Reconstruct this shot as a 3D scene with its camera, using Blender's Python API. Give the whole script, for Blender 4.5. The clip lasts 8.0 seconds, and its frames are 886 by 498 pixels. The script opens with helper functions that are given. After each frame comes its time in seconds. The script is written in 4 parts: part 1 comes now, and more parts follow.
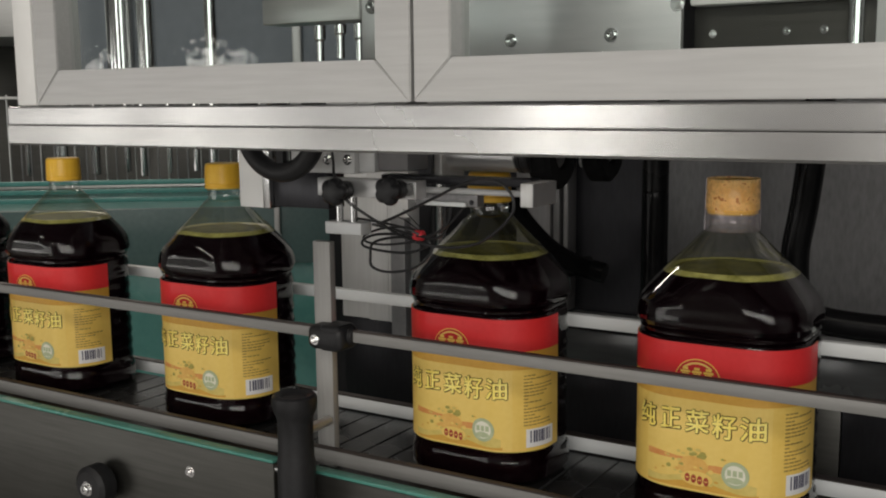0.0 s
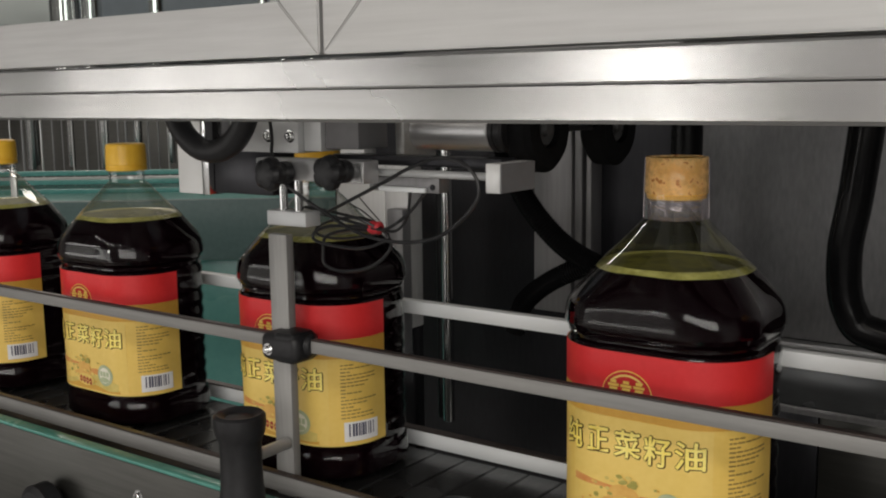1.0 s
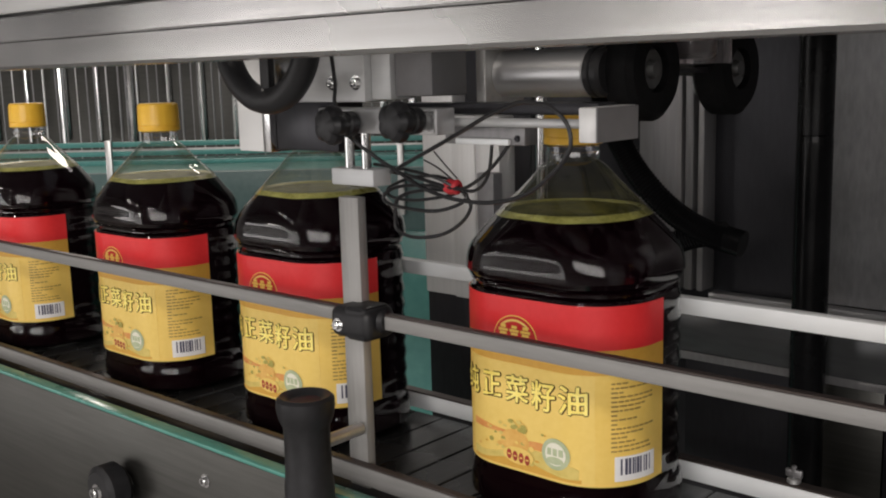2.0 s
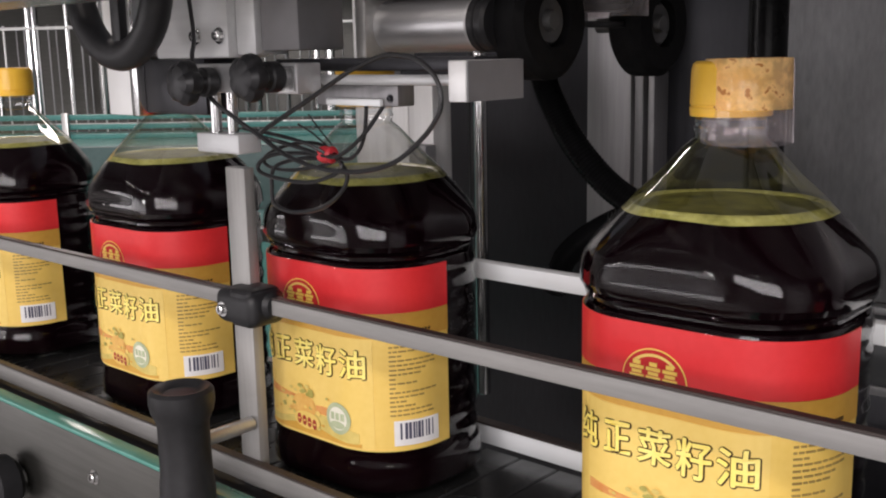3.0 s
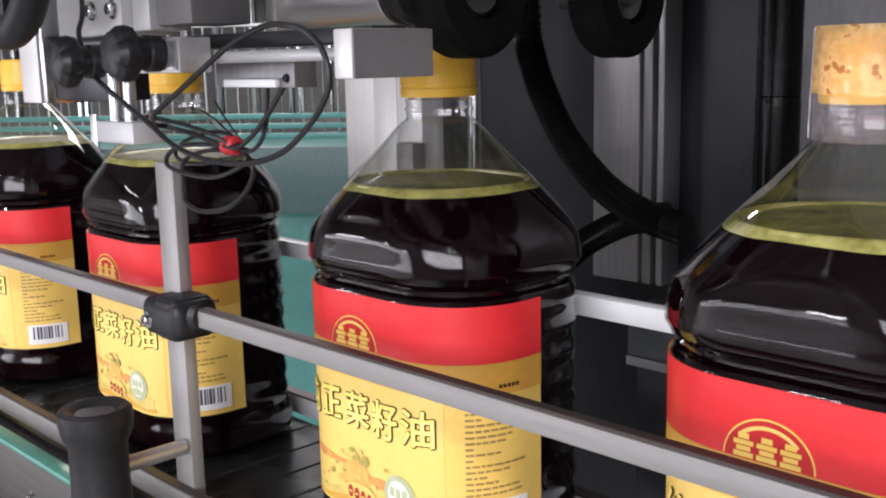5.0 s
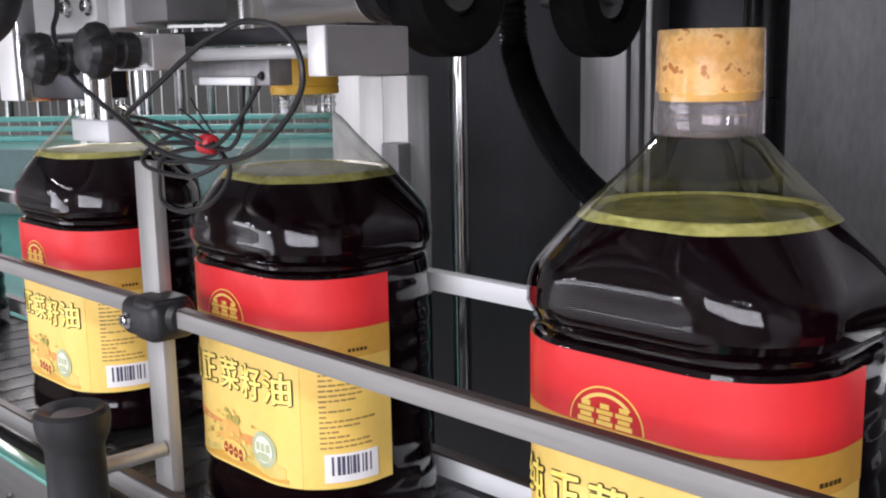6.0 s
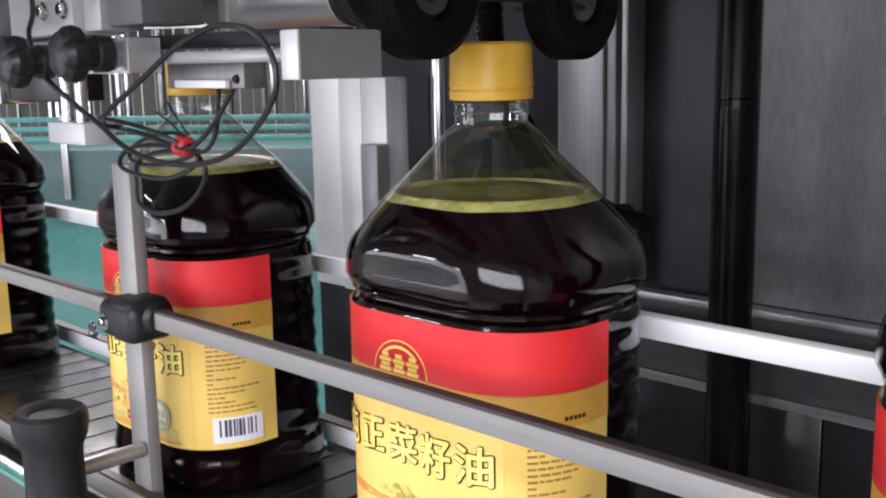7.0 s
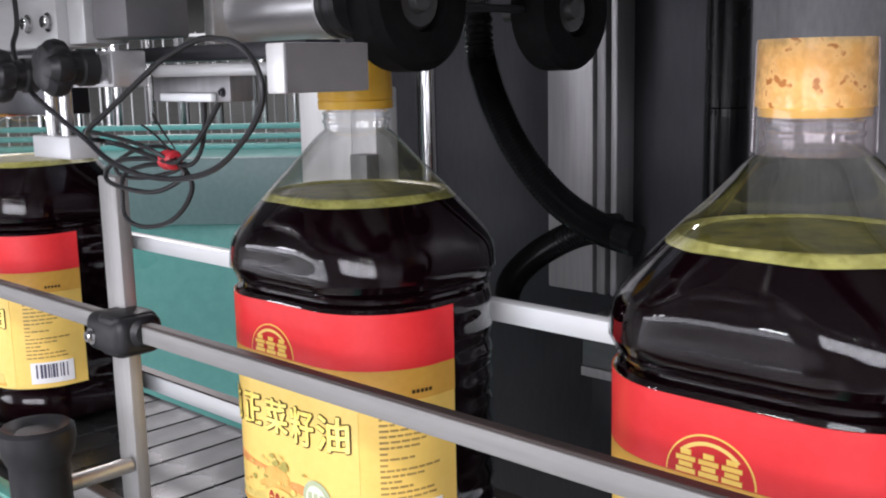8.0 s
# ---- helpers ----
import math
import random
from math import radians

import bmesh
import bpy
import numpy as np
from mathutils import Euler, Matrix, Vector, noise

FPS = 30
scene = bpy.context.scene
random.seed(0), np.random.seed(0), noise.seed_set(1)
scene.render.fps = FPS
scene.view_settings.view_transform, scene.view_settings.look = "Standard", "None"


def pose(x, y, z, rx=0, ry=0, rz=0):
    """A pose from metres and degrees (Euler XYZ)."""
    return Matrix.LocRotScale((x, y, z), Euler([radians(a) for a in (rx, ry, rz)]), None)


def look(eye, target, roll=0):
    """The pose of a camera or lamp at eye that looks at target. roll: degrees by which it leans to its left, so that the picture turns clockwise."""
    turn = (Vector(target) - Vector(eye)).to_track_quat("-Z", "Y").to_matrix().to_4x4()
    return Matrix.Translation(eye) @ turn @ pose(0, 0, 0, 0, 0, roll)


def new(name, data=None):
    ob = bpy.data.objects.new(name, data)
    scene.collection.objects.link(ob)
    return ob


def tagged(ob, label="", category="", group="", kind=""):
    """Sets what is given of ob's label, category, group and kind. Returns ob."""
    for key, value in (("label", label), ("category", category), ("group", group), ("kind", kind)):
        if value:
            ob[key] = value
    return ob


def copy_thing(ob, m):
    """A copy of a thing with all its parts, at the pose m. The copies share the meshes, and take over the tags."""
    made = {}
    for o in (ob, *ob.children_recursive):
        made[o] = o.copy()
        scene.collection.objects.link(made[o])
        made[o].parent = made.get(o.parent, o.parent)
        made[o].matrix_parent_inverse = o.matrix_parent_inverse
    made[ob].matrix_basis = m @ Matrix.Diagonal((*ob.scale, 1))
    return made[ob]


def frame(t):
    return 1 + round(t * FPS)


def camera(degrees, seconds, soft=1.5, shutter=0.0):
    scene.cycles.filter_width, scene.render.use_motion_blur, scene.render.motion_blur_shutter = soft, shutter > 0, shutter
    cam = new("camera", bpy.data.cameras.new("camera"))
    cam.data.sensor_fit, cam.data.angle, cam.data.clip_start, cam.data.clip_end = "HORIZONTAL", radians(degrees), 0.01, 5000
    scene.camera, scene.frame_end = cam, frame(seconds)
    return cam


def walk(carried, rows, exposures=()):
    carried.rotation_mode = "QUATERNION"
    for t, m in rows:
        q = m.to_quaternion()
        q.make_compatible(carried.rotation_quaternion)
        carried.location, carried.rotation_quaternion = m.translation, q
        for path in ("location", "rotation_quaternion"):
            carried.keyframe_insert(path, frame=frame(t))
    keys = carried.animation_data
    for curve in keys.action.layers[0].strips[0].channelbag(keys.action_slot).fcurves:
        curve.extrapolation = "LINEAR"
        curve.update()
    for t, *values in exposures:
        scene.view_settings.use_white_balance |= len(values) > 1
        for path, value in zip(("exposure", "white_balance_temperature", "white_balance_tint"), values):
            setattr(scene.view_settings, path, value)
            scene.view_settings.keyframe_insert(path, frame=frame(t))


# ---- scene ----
# World: X runs down the conveyor with the bottles, Y away from the operator, Z up; the belt's top is z = 0.

# ---- camera ----
cam = camera(46.3, 8.0, soft=2.0)


def aim(x, y, z, yaw, pitch, roll):
    return pose(x, y, z, 90 + pitch, 0, yaw) @ pose(0, 0, 0, 0, 0, roll)


PATH = [
    (0, 0.6877, -0.9691, 0.4031, 31.81, -8.28, -0.58),
    (0.25, 0.6883, -0.9313, 0.3966, 32.83, -8.31, -0.96),
    (0.5, 0.6889, -0.8935, 0.3901, 34.57, -8.28, -1.34),
    (0.8, 0.6796, -0.8214, 0.3824, 34.47, -8.24, -0.98),
    (1, 0.6734, -0.7733, 0.3773, 36.08, -8.49, -0.74),
    (1.25, 0.6567, -0.7559, 0.3744, 37.64, -8.74, -1.06),
    (1.5, 0.6399, -0.7385, 0.3715, 40.63, -8.47, -1.37),
    (1.75, 0.6303, -0.7095, 0.3620, 42.75, -9.19, -1.47),
    (2, 0.6207, -0.6804, 0.3524, 41.99, -9.74, -1.57),
    (2.2, 0.6213, -0.6574, 0.3487, 41.91, -10.87, -1.47),
    (3.3, 0.6245, -0.5309, 0.3281, 42.43, -10.74, -0.94),
    (3.5, 0.6250, -0.5079, 0.3244, 43.45, -10.16, -0.84),
    (4, 0.6229, -0.4692, 0.3204, 44.69, -10.39, -0.90),
    (4.5, 0.6197, -0.4511, 0.3165, 46.12, -10.74, -1.37),
    (4.7, 0.6201, -0.4494, 0.3161, 46.12, -10.47, -1.32),
    (5.8, 0.6223, -0.4400, 0.3143, 45.52, -10.39, -1.10),
    (6, 0.6227, -0.4383, 0.3140, 45.59, -10.29, -1.06),
    (6.5, 0.6242, -0.4394, 0.3147, 45.19, -10.15, -1.06),
    (7, 0.6300, -0.4389, 0.3153, 44.67, -10.30, -1.09),
    (7.5, 0.6282, -0.4358, 0.3192, 44.42, -10.13, -0.96),
    (8, 0.6279, -0.4346, 0.3177, 44.21, -9.94, -1.33),
]
EXPOSURES = [(0, -0.8, 6700, 10), (1, -0.62, 6650, 11), (2, -0.27, 6600, 14), (3.5, 0.31, 6350, 20), (4.5, 0.56, 6150, 20), (8, 0.62, 5950, 18)]
walk(cam, [(r[0], aim(*r[1:])) for r in PATH], EXPOSURES)

# ---- light ----
world = bpy.data.worlds.new("hall_daylight")
scene.world = world
world.use_nodes = True
world.node_tree.nodes["Background"].inputs["Color"].default_value = (0.75, 0.85, 1.0, 1)
world.node_tree.nodes["Background"].inputs["Strength"].default_value = 0.3


def area_lamp(name, eye, target, sx, sy, watts, colour):
    data = bpy.data.lights.new(name, "AREA")
    data.shape, data.size, data.size_y, data.energy, data.color = "RECTANGLE", sx, sy, watts, colour
    ob = new(name, data)
    ob.matrix_world = look(eye, target)
    return ob


# three small windows, an added half-raised gate and wide fill window, all unseen; ceiling tubes
LIGHT_OPENINGS = [(-8.0, -1.25, -0.88, 0.16), (-5.75, -5.0, 0.22, 0.76), (-4.35, -3.7, 0.22, 0.76), (-1.75, -1.25, 0.24, 0.62), (0.4, 5.4, 0.15, 2.5)]
DAY, TUBE = (1.0, 0.975, 0.93), (1.0, 0.93, 0.84)
# the gate makes the grey band on bottle shoulders, the wide window fills the labels
for (x0, x1, z0, z1), watts in zip(LIGHT_OPENINGS, (52, 9, 8, 9, 212)):
    c = ((x0 + x1) / 2, -4.55, (z0 + z1) / 2)
    area_lamp("window_light", c, (c[0], 0, c[2]), x1 - x0 - 0.1, z1 - z0 - 0.1, watts, DAY)
# front tubes give the shoulder streaks; the two rear ones are added fill
for x, y, watts in ((-3.4, -3.3, 12), (-1.4, -3.3, 18), (0.6, -3.3, 34), (2.4, -3.0, 52), (-4.2, 2.0, 130), (-1.8, 2.6, 35)):
    area_lamp("tube_fill_light", (x, y, 2.86), (x, y + 0.01, 0), 1.5, 0.14 if y < 0 else 0.8, watts, TUBE)


# ---- materials ----
def tree(name):
    m = bpy.data.materials.new(name)
    m.use_nodes = True
    return m, m.node_tree.nodes, m.node_tree.links, m.node_tree.nodes["Principled BSDF"]


def surface(name, dark, light, rough=0.5, metal=0.0, grain=60, stretch=(1, 1, 1), bump=0.1, stain=4, rough_var=0.15, ior=1.45):
    """A surface with fine grain, broad stains and relief, in object space."""
    m, n, l, b = tree(name)
    tc = n.new("ShaderNodeTexCoord")
    mp = n.new("ShaderNodeMapping")
    mp.inputs["Scale"].default_value = stretch
    l.new(tc.outputs["Object"], mp.inputs["Vector"])
    fine = n.new("ShaderNodeTexNoise")
    fine.inputs["Scale"].default_value, fine.inputs["Detail"].default_value = grain, 4
    l.new(mp.outputs["Vector"], fine.inputs["Vector"])
    broad = n.new("ShaderNodeTexNoise")
    broad.inputs["Scale"].default_value, broad.inputs["Detail"].default_value = stain, 5
    l.new(tc.outputs["Object"], broad.inputs["Vector"])
    mix = n.new("ShaderNodeMix")
    l.new(fine.outputs["Fac"], mix.inputs[2])
    l.new(broad.outputs["Fac"], mix.inputs[3])
    mix.inputs[0].default_value = 0.55
    ramp = n.new("ShaderNodeValToRGB")
    ramp.color_ramp.elements[0].position, ramp.color_ramp.elements[1].position = 0.3, 0.7
    ramp.color_ramp.elements[0].color, ramp.color_ramp.elements[1].color = (*dark, 1), (*light, 1)
    l.new(mix.outputs[0], ramp.inputs["Fac"])
    l.new(ramp.outputs["Color"], b.inputs["Base Color"])
    rr = n.new("ShaderNodeMapRange")
    rr.inputs["From Min"].default_value, rr.inputs["From Max"].default_value = 0.3, 0.7
    rr.inputs["To Min"].default_value, rr.inputs["To Max"].default_value = max(0.02, rough - rough_var), min(1, rough + rough_var)
    l.new(broad.outputs["Fac"], rr.inputs["Value"])
    l.new(rr.outputs["Result"], b.inputs["Roughness"])
    b.inputs["Metallic"].default_value, b.inputs["IOR"].default_value = metal, ior
    if bump:
        bp = n.new("ShaderNodeBump")
        bp.inputs["Strength"].default_value, bp.inputs["Distance"].default_value = bump, 0.001
        l.new(fine.outputs["Fac"], bp.inputs["Height"])
        l.new(bp.outputs["Normal"], b.inputs["Normal"])
    return m


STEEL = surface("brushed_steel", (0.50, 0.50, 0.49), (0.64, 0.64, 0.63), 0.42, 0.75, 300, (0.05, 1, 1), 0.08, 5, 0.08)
MATT_STEEL = surface("matt_rail_steel", (0.22, 0.218, 0.212), (0.30, 0.296, 0.288), 0.58, 0.35, 300, (0.05, 1, 1), 0.08, 7, 0.08)
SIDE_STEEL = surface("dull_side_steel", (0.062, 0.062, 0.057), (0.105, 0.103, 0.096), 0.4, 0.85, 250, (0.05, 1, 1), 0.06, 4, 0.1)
POST_STEEL = surface("brushed_flat_bar", (0.30, 0.295, 0.285), (0.42, 0.415, 0.405), 0.5, 0.45, 300, (1, 1, 0.05), 0.08, 6, 0.08)
DOOR_STEEL = surface("satin_door_steel", (0.49, 0.49, 0.485), (0.61, 0.61, 0.605), 0.42, 0.6, 300, (0.05, 1, 1), 0.06, 5, 0.08)
WHITE_ENAMEL = surface("white_enamel", (0.78, 0.78, 0.77), (0.85, 0.85, 0.84), 0.4, 0, 60, (1, 1, 1), 0.04, 4)
COLUMN_ALU = surface("pale_extruded_aluminium", (0.68, 0.68, 0.675), (0.82, 0.82, 0.815), 0.4, 0.3, 260, (1, 1, 0.05), 0.06, 5, 0.08)
STEEL_V = surface("brushed_steel_upright", (0.40, 0.40, 0.39), (0.58, 0.58, 0.57), 0.36, 1.0, 300, (1, 1, 0.05), 0.08, 5, 0.08)
POLISHED = surface("polished_steel_beam", (0.50, 0.50, 0.50), (0.62, 0.62, 0.62), 0.23, 0.85, 250, (0.04, 1, 1), 0.05, 6, 0.06)
LIP_STEEL = surface("polished_steel_lip", (0.48, 0.48, 0.475), (0.60, 0.60, 0.595), 0.25, 0.86, 250, (0.04, 1, 1), 0.05, 6, 0.06)
BLUE_GREY = surface("blue_grey_paint", (0.16, 0.18, 0.21), (0.22, 0.245, 0.28), 0.45, 0, 60, (1, 1, 1), 0.04, 3)
CHROME = surface("chrome_rod", (0.62, 0.62, 0.62), (0.75, 0.75, 0.75), 0.14, 1.0, 80, (1, 1, 1), 0.02, 8, 0.05)
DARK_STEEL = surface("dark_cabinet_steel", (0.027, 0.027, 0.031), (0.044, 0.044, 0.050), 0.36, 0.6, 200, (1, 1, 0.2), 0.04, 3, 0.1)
ALU = surface("anodised_aluminium", (0.55, 0.55, 0.56), (0.68, 0.68, 0.68), 0.42, 0.85, 200, (0.1, 1, 1), 0.06, 8, 0.1)
PALE_ALU = surface("pale_machined_aluminium", (0.50, 0.51, 0.52), (0.62, 0.63, 0.63), 0.45, 0.3, 200, (0.1, 1, 1), 0.06, 8, 0.1)
GREY_CAST = surface("grey_cast_aluminium", (0.30, 0.30, 0.31), (0.40, 0.40, 0.41), 0.5, 0.6, 120, (1, 1, 1), 0.08, 8, 0.1)
GREY_SHEET = surface("brushed_grey_sheet", (0.18, 0.178, 0.184), (0.31, 0.307, 0.316), 0.42, 0.4, 220, (1, 1, 0.3), 0.03, 3, 0.1)
UPRIGHT = surface("dull_grey_upright", (0.20, 0.195, 0.2), (0.32, 0.315, 0.32), 0.45, 0.7, 220, (1, 1, 0.06), 0.06, 4, 0.1)
BRIGHT_UPRIGHT = surface("satin_grey_upright", (0.27, 0.264, 0.267), (0.42, 0.412, 0.416), 0.38, 0.65, 220, (1, 1, 0.06), 0.06, 4, 0.1)
# grey of the switch box, and painted shade on the end block's side
GREY_AND_SIDE_SHADE = surface("plain_grey_and_side_shade", (0.15, 0.148, 0.153), (0.19, 0.187, 0.193), 0.5, 0.1, 90, (1, 1, 1), 0.03, 12)
# dark reflection on the rails' top face, put into the colour
RAIL_TOP_REFLECTION = surface("dark_rail_reflection", (0.035, 0.028, 0.026), (0.07, 0.055, 0.05), 0.45, 0.2, 200, (0.05, 1, 1), 0.05, 6, 0.1)
SHELF_STEEL = surface("glossy_shelf_steel", (0.10, 0.104, 0.106), (0.16, 0.165, 0.168), 0.24, 0.5, 150, (0.2, 1, 1), 0.05, 5, 0.08)
HUB = surface("dull_wheel_hub", (0.055, 0.055, 0.055), (0.10, 0.10, 0.10), 0.4, 0.5, 120, (1, 1, 1), 0.05, 20)
WHITE_PLASTIC = surface("white_polymer_strip", (0.74, 0.765, 0.775), (0.85, 0.87, 0.875), 0.4, 0, 60, (0.2, 1, 1), 0.05, 5, 0.1)
BLACK_PLASTIC = surface("black_plastic", (0.010, 0.010, 0.011), (0.022, 0.022, 0.024), 0.42, 0, 150, (1, 1, 1), 0.1, 10, 0.12, 1.38)
RUBBER = surface("black_rubber", (0.004, 0.004, 0.0045), (0.010, 0.010, 0.0105), 0.6, 0, 200, (1, 1, 1), 0.15, 10, 0.1, 1.15)
HOSE_BLACK = surface("black_corrugated_plastic", (0.004, 0.004, 0.0045), (0.009, 0.009, 0.0095), 0.24, 0, 200, (1, 1, 1), 0.05, 12, 0.08, 1.22)
CABLE = surface("black_cable_sheath", (0.010, 0.010, 0.011), (0.02, 0.02, 0.022), 0.35, 0, 200, (1, 1, 1), 0.02, 20, 0.05)
RED_TAPE = surface("red_tape", (0.45, 0.02, 0.03), (0.6, 0.04, 0.05), 0.45, 0, 100, (1, 1, 1), 0.1, 30)
TEAL = surface("teal_paint", (0.06, 0.24, 0.22), (0.10, 0.34, 0.31), 0.4, 0, 80, (1, 1, 1), 0.05, 3)
TEAL_GREY = surface("teal_grey_paint", (0.075, 0.135, 0.132), (0.115, 0.19, 0.185), 0.45, 0, 80, (1, 1, 1), 0.05, 3)
FLOOR_GREY = surface("grey_concrete", (0.34, 0.34, 0.335), (0.46, 0.455, 0.45), 0.32, 0, 40, (1, 1, 1), 0.1, 1.5)
FLOOR_GREEN = surface("green_epoxy_floor", (0.09, 0.30, 0.27), (0.14, 0.40, 0.36), 0.22, 0, 40, (1, 1, 1), 0.05, 1.2)
BELT = surface("steel_belt_slat", (0.055, 0.056, 0.058), (0.12, 0.122, 0.124), 0.24, 0.85, 120, (1, 0.2, 1), 0.05, 12, 0.1)
BELT_DARK = surface("belt_underside", (0.02, 0.02, 0.02), (0.035, 0.035, 0.035), 0.6)
WALL_PAINT = surface("hall_wall_paint", (0.30, 0.30, 0.30), (0.38, 0.38, 0.38), 0.7, 0, 20, (1, 1, 1), 0.05, 0.8)
CEILING_PAINT = surface("hall_ceiling_paint", (0.10, 0.10, 0.105), (0.15, 0.15, 0.155), 0.8, 0, 20, (1, 1, 1), 0.05, 0.8)
CAP_YELLOW = surface("yellow_cap_plastic", (0.82, 0.46, 0.04), (0.90, 0.55, 0.065), 0.35, 0, 100, (1, 1, 1), 0.03, 20, 0.06)
LABEL_YELLOW = surface("yellow_label_paper", (0.79, 0.535, 0.115), (0.85, 0.60, 0.155), 0.45, 0, 200, (1, 1, 1), 0.03, 14, 0.08)
LABEL_PALE = surface("pale_label_print", (0.80, 0.56, 0.135), (0.86, 0.625, 0.18), 0.45, 0, 200, (1, 1, 1), 0.02, 20)
LABEL_RED = surface("red_label_print", (0.74, 0.028, 0.032), (0.81, 0.042, 0.046), 0.4, 0, 200, (1, 1, 1), 0.02, 18, 0.08)
LABEL_ORANGE = surface("ochre_label_print", (0.62, 0.33, 0.05), (0.70, 0.40, 0.07), 0.45, 0, 200, (1, 1, 1), 0.02, 20)
GOLD_PRINT = surface("gold_print", (0.88, 0.58, 0.09), (0.95, 0.72, 0.18), 0.4, 0, 150, (1, 1, 1), 0.02, 40)
TITLE_PRINT = surface("pale_gold_print", (0.93, 0.72, 0.12), (0.97, 0.84, 0.26), 0.4, 0, 150, (1, 1, 1), 0.02, 40)
SMALL_PRINT = surface("small_brown_print", (0.26, 0.17, 0.05), (0.42, 0.29, 0.09), 0.5, 0, 150, (1, 1, 1), 0.0, 90)
BROWN_PRINT = surface("brown_print", (0.045, 0.024, 0.006), (0.08, 0.042, 0.01), 0.5, 0, 150, (1, 1, 1), 0.0, 40)
DARKRED_PRINT = surface("dark_red_print", (0.50, 0.016, 0.018), (0.62, 0.03, 0.03), 0.5, 0, 150, (1, 1, 1), 0.0, 40)
FIELD_PRINT = surface("pale_olive_print", (0.60, 0.47, 0.12), (0.74, 0.58, 0.18), 0.5, 0, 150, (1, 1, 1), 0.0, 90)
RIBBON_PRINT = surface("orange_ribbon_print", (0.66, 0.24, 0.07), (0.78, 0.42, 0.13), 0.5, 0, 150, (1, 1, 1), 0.0, 70)
HAY_PRINT = surface("soft_orange_print", (0.70, 0.36, 0.08), (0.84, 0.55, 0.16), 0.5, 0, 150, (1, 1, 1), 0.0, 110)
MARK_PRINT = surface("maroon_print", (0.30, 0.03, 0.02), (0.46, 0.07, 0.04), 0.5, 0, 150, (1, 1, 1), 0.0, 60)
OLIVE_PRINT = surface("olive_print", (0.34, 0.30, 0.06), (0.48, 0.42, 0.12), 0.5, 0, 150, (1, 1, 1), 0.0, 60)
GREEN_PRINT = surface("green_print", (0.36, 0.44, 0.26), (0.52, 0.56, 0.36), 0.5, 0, 150, (1, 1, 1), 0.0, 60)
BADGE_PRINT = surface("cream_print", (0.74, 0.72, 0.58), (0.84, 0.82, 0.70), 0.5, 0, 150, (1, 1, 1), 0.0, 60)
WHITE_PRINT = surface("white_print", (0.76, 0.76, 0.76), (0.84, 0.84, 0.84), 0.5, 0, 150, (1, 1, 1), 0.0, 60)
BLACK_PRINT = surface("blue_black_print", (0.05, 0.05, 0.09), (0.10, 0.10, 0.15), 0.5, 0, 150, (1, 1, 1), 0.0, 60)
OIL = surface("dark_rapeseed_oil", (0.0025, 0.0006, 0.0012), (0.005, 0.0014, 0.0025), 0.1, 0, 4, (1, 1, 1), 0.0, 3, 0.03, 1.08)
OIL_FILM = surface("thin_olive_oil_froth", (0.15, 0.145, 0.028), (0.44, 0.42, 0.13), 0.35, 0, 260, (1, 1, 1), 0.4, 60, 0.1)
OIL_TOP = surface("olive_oil_surface", (0.010, 0.010, 0.003), (0.26, 0.25, 0.06), 0.35, 0, 90, (1, 1, 1), 0.0, 38, 0.03, 1.15)


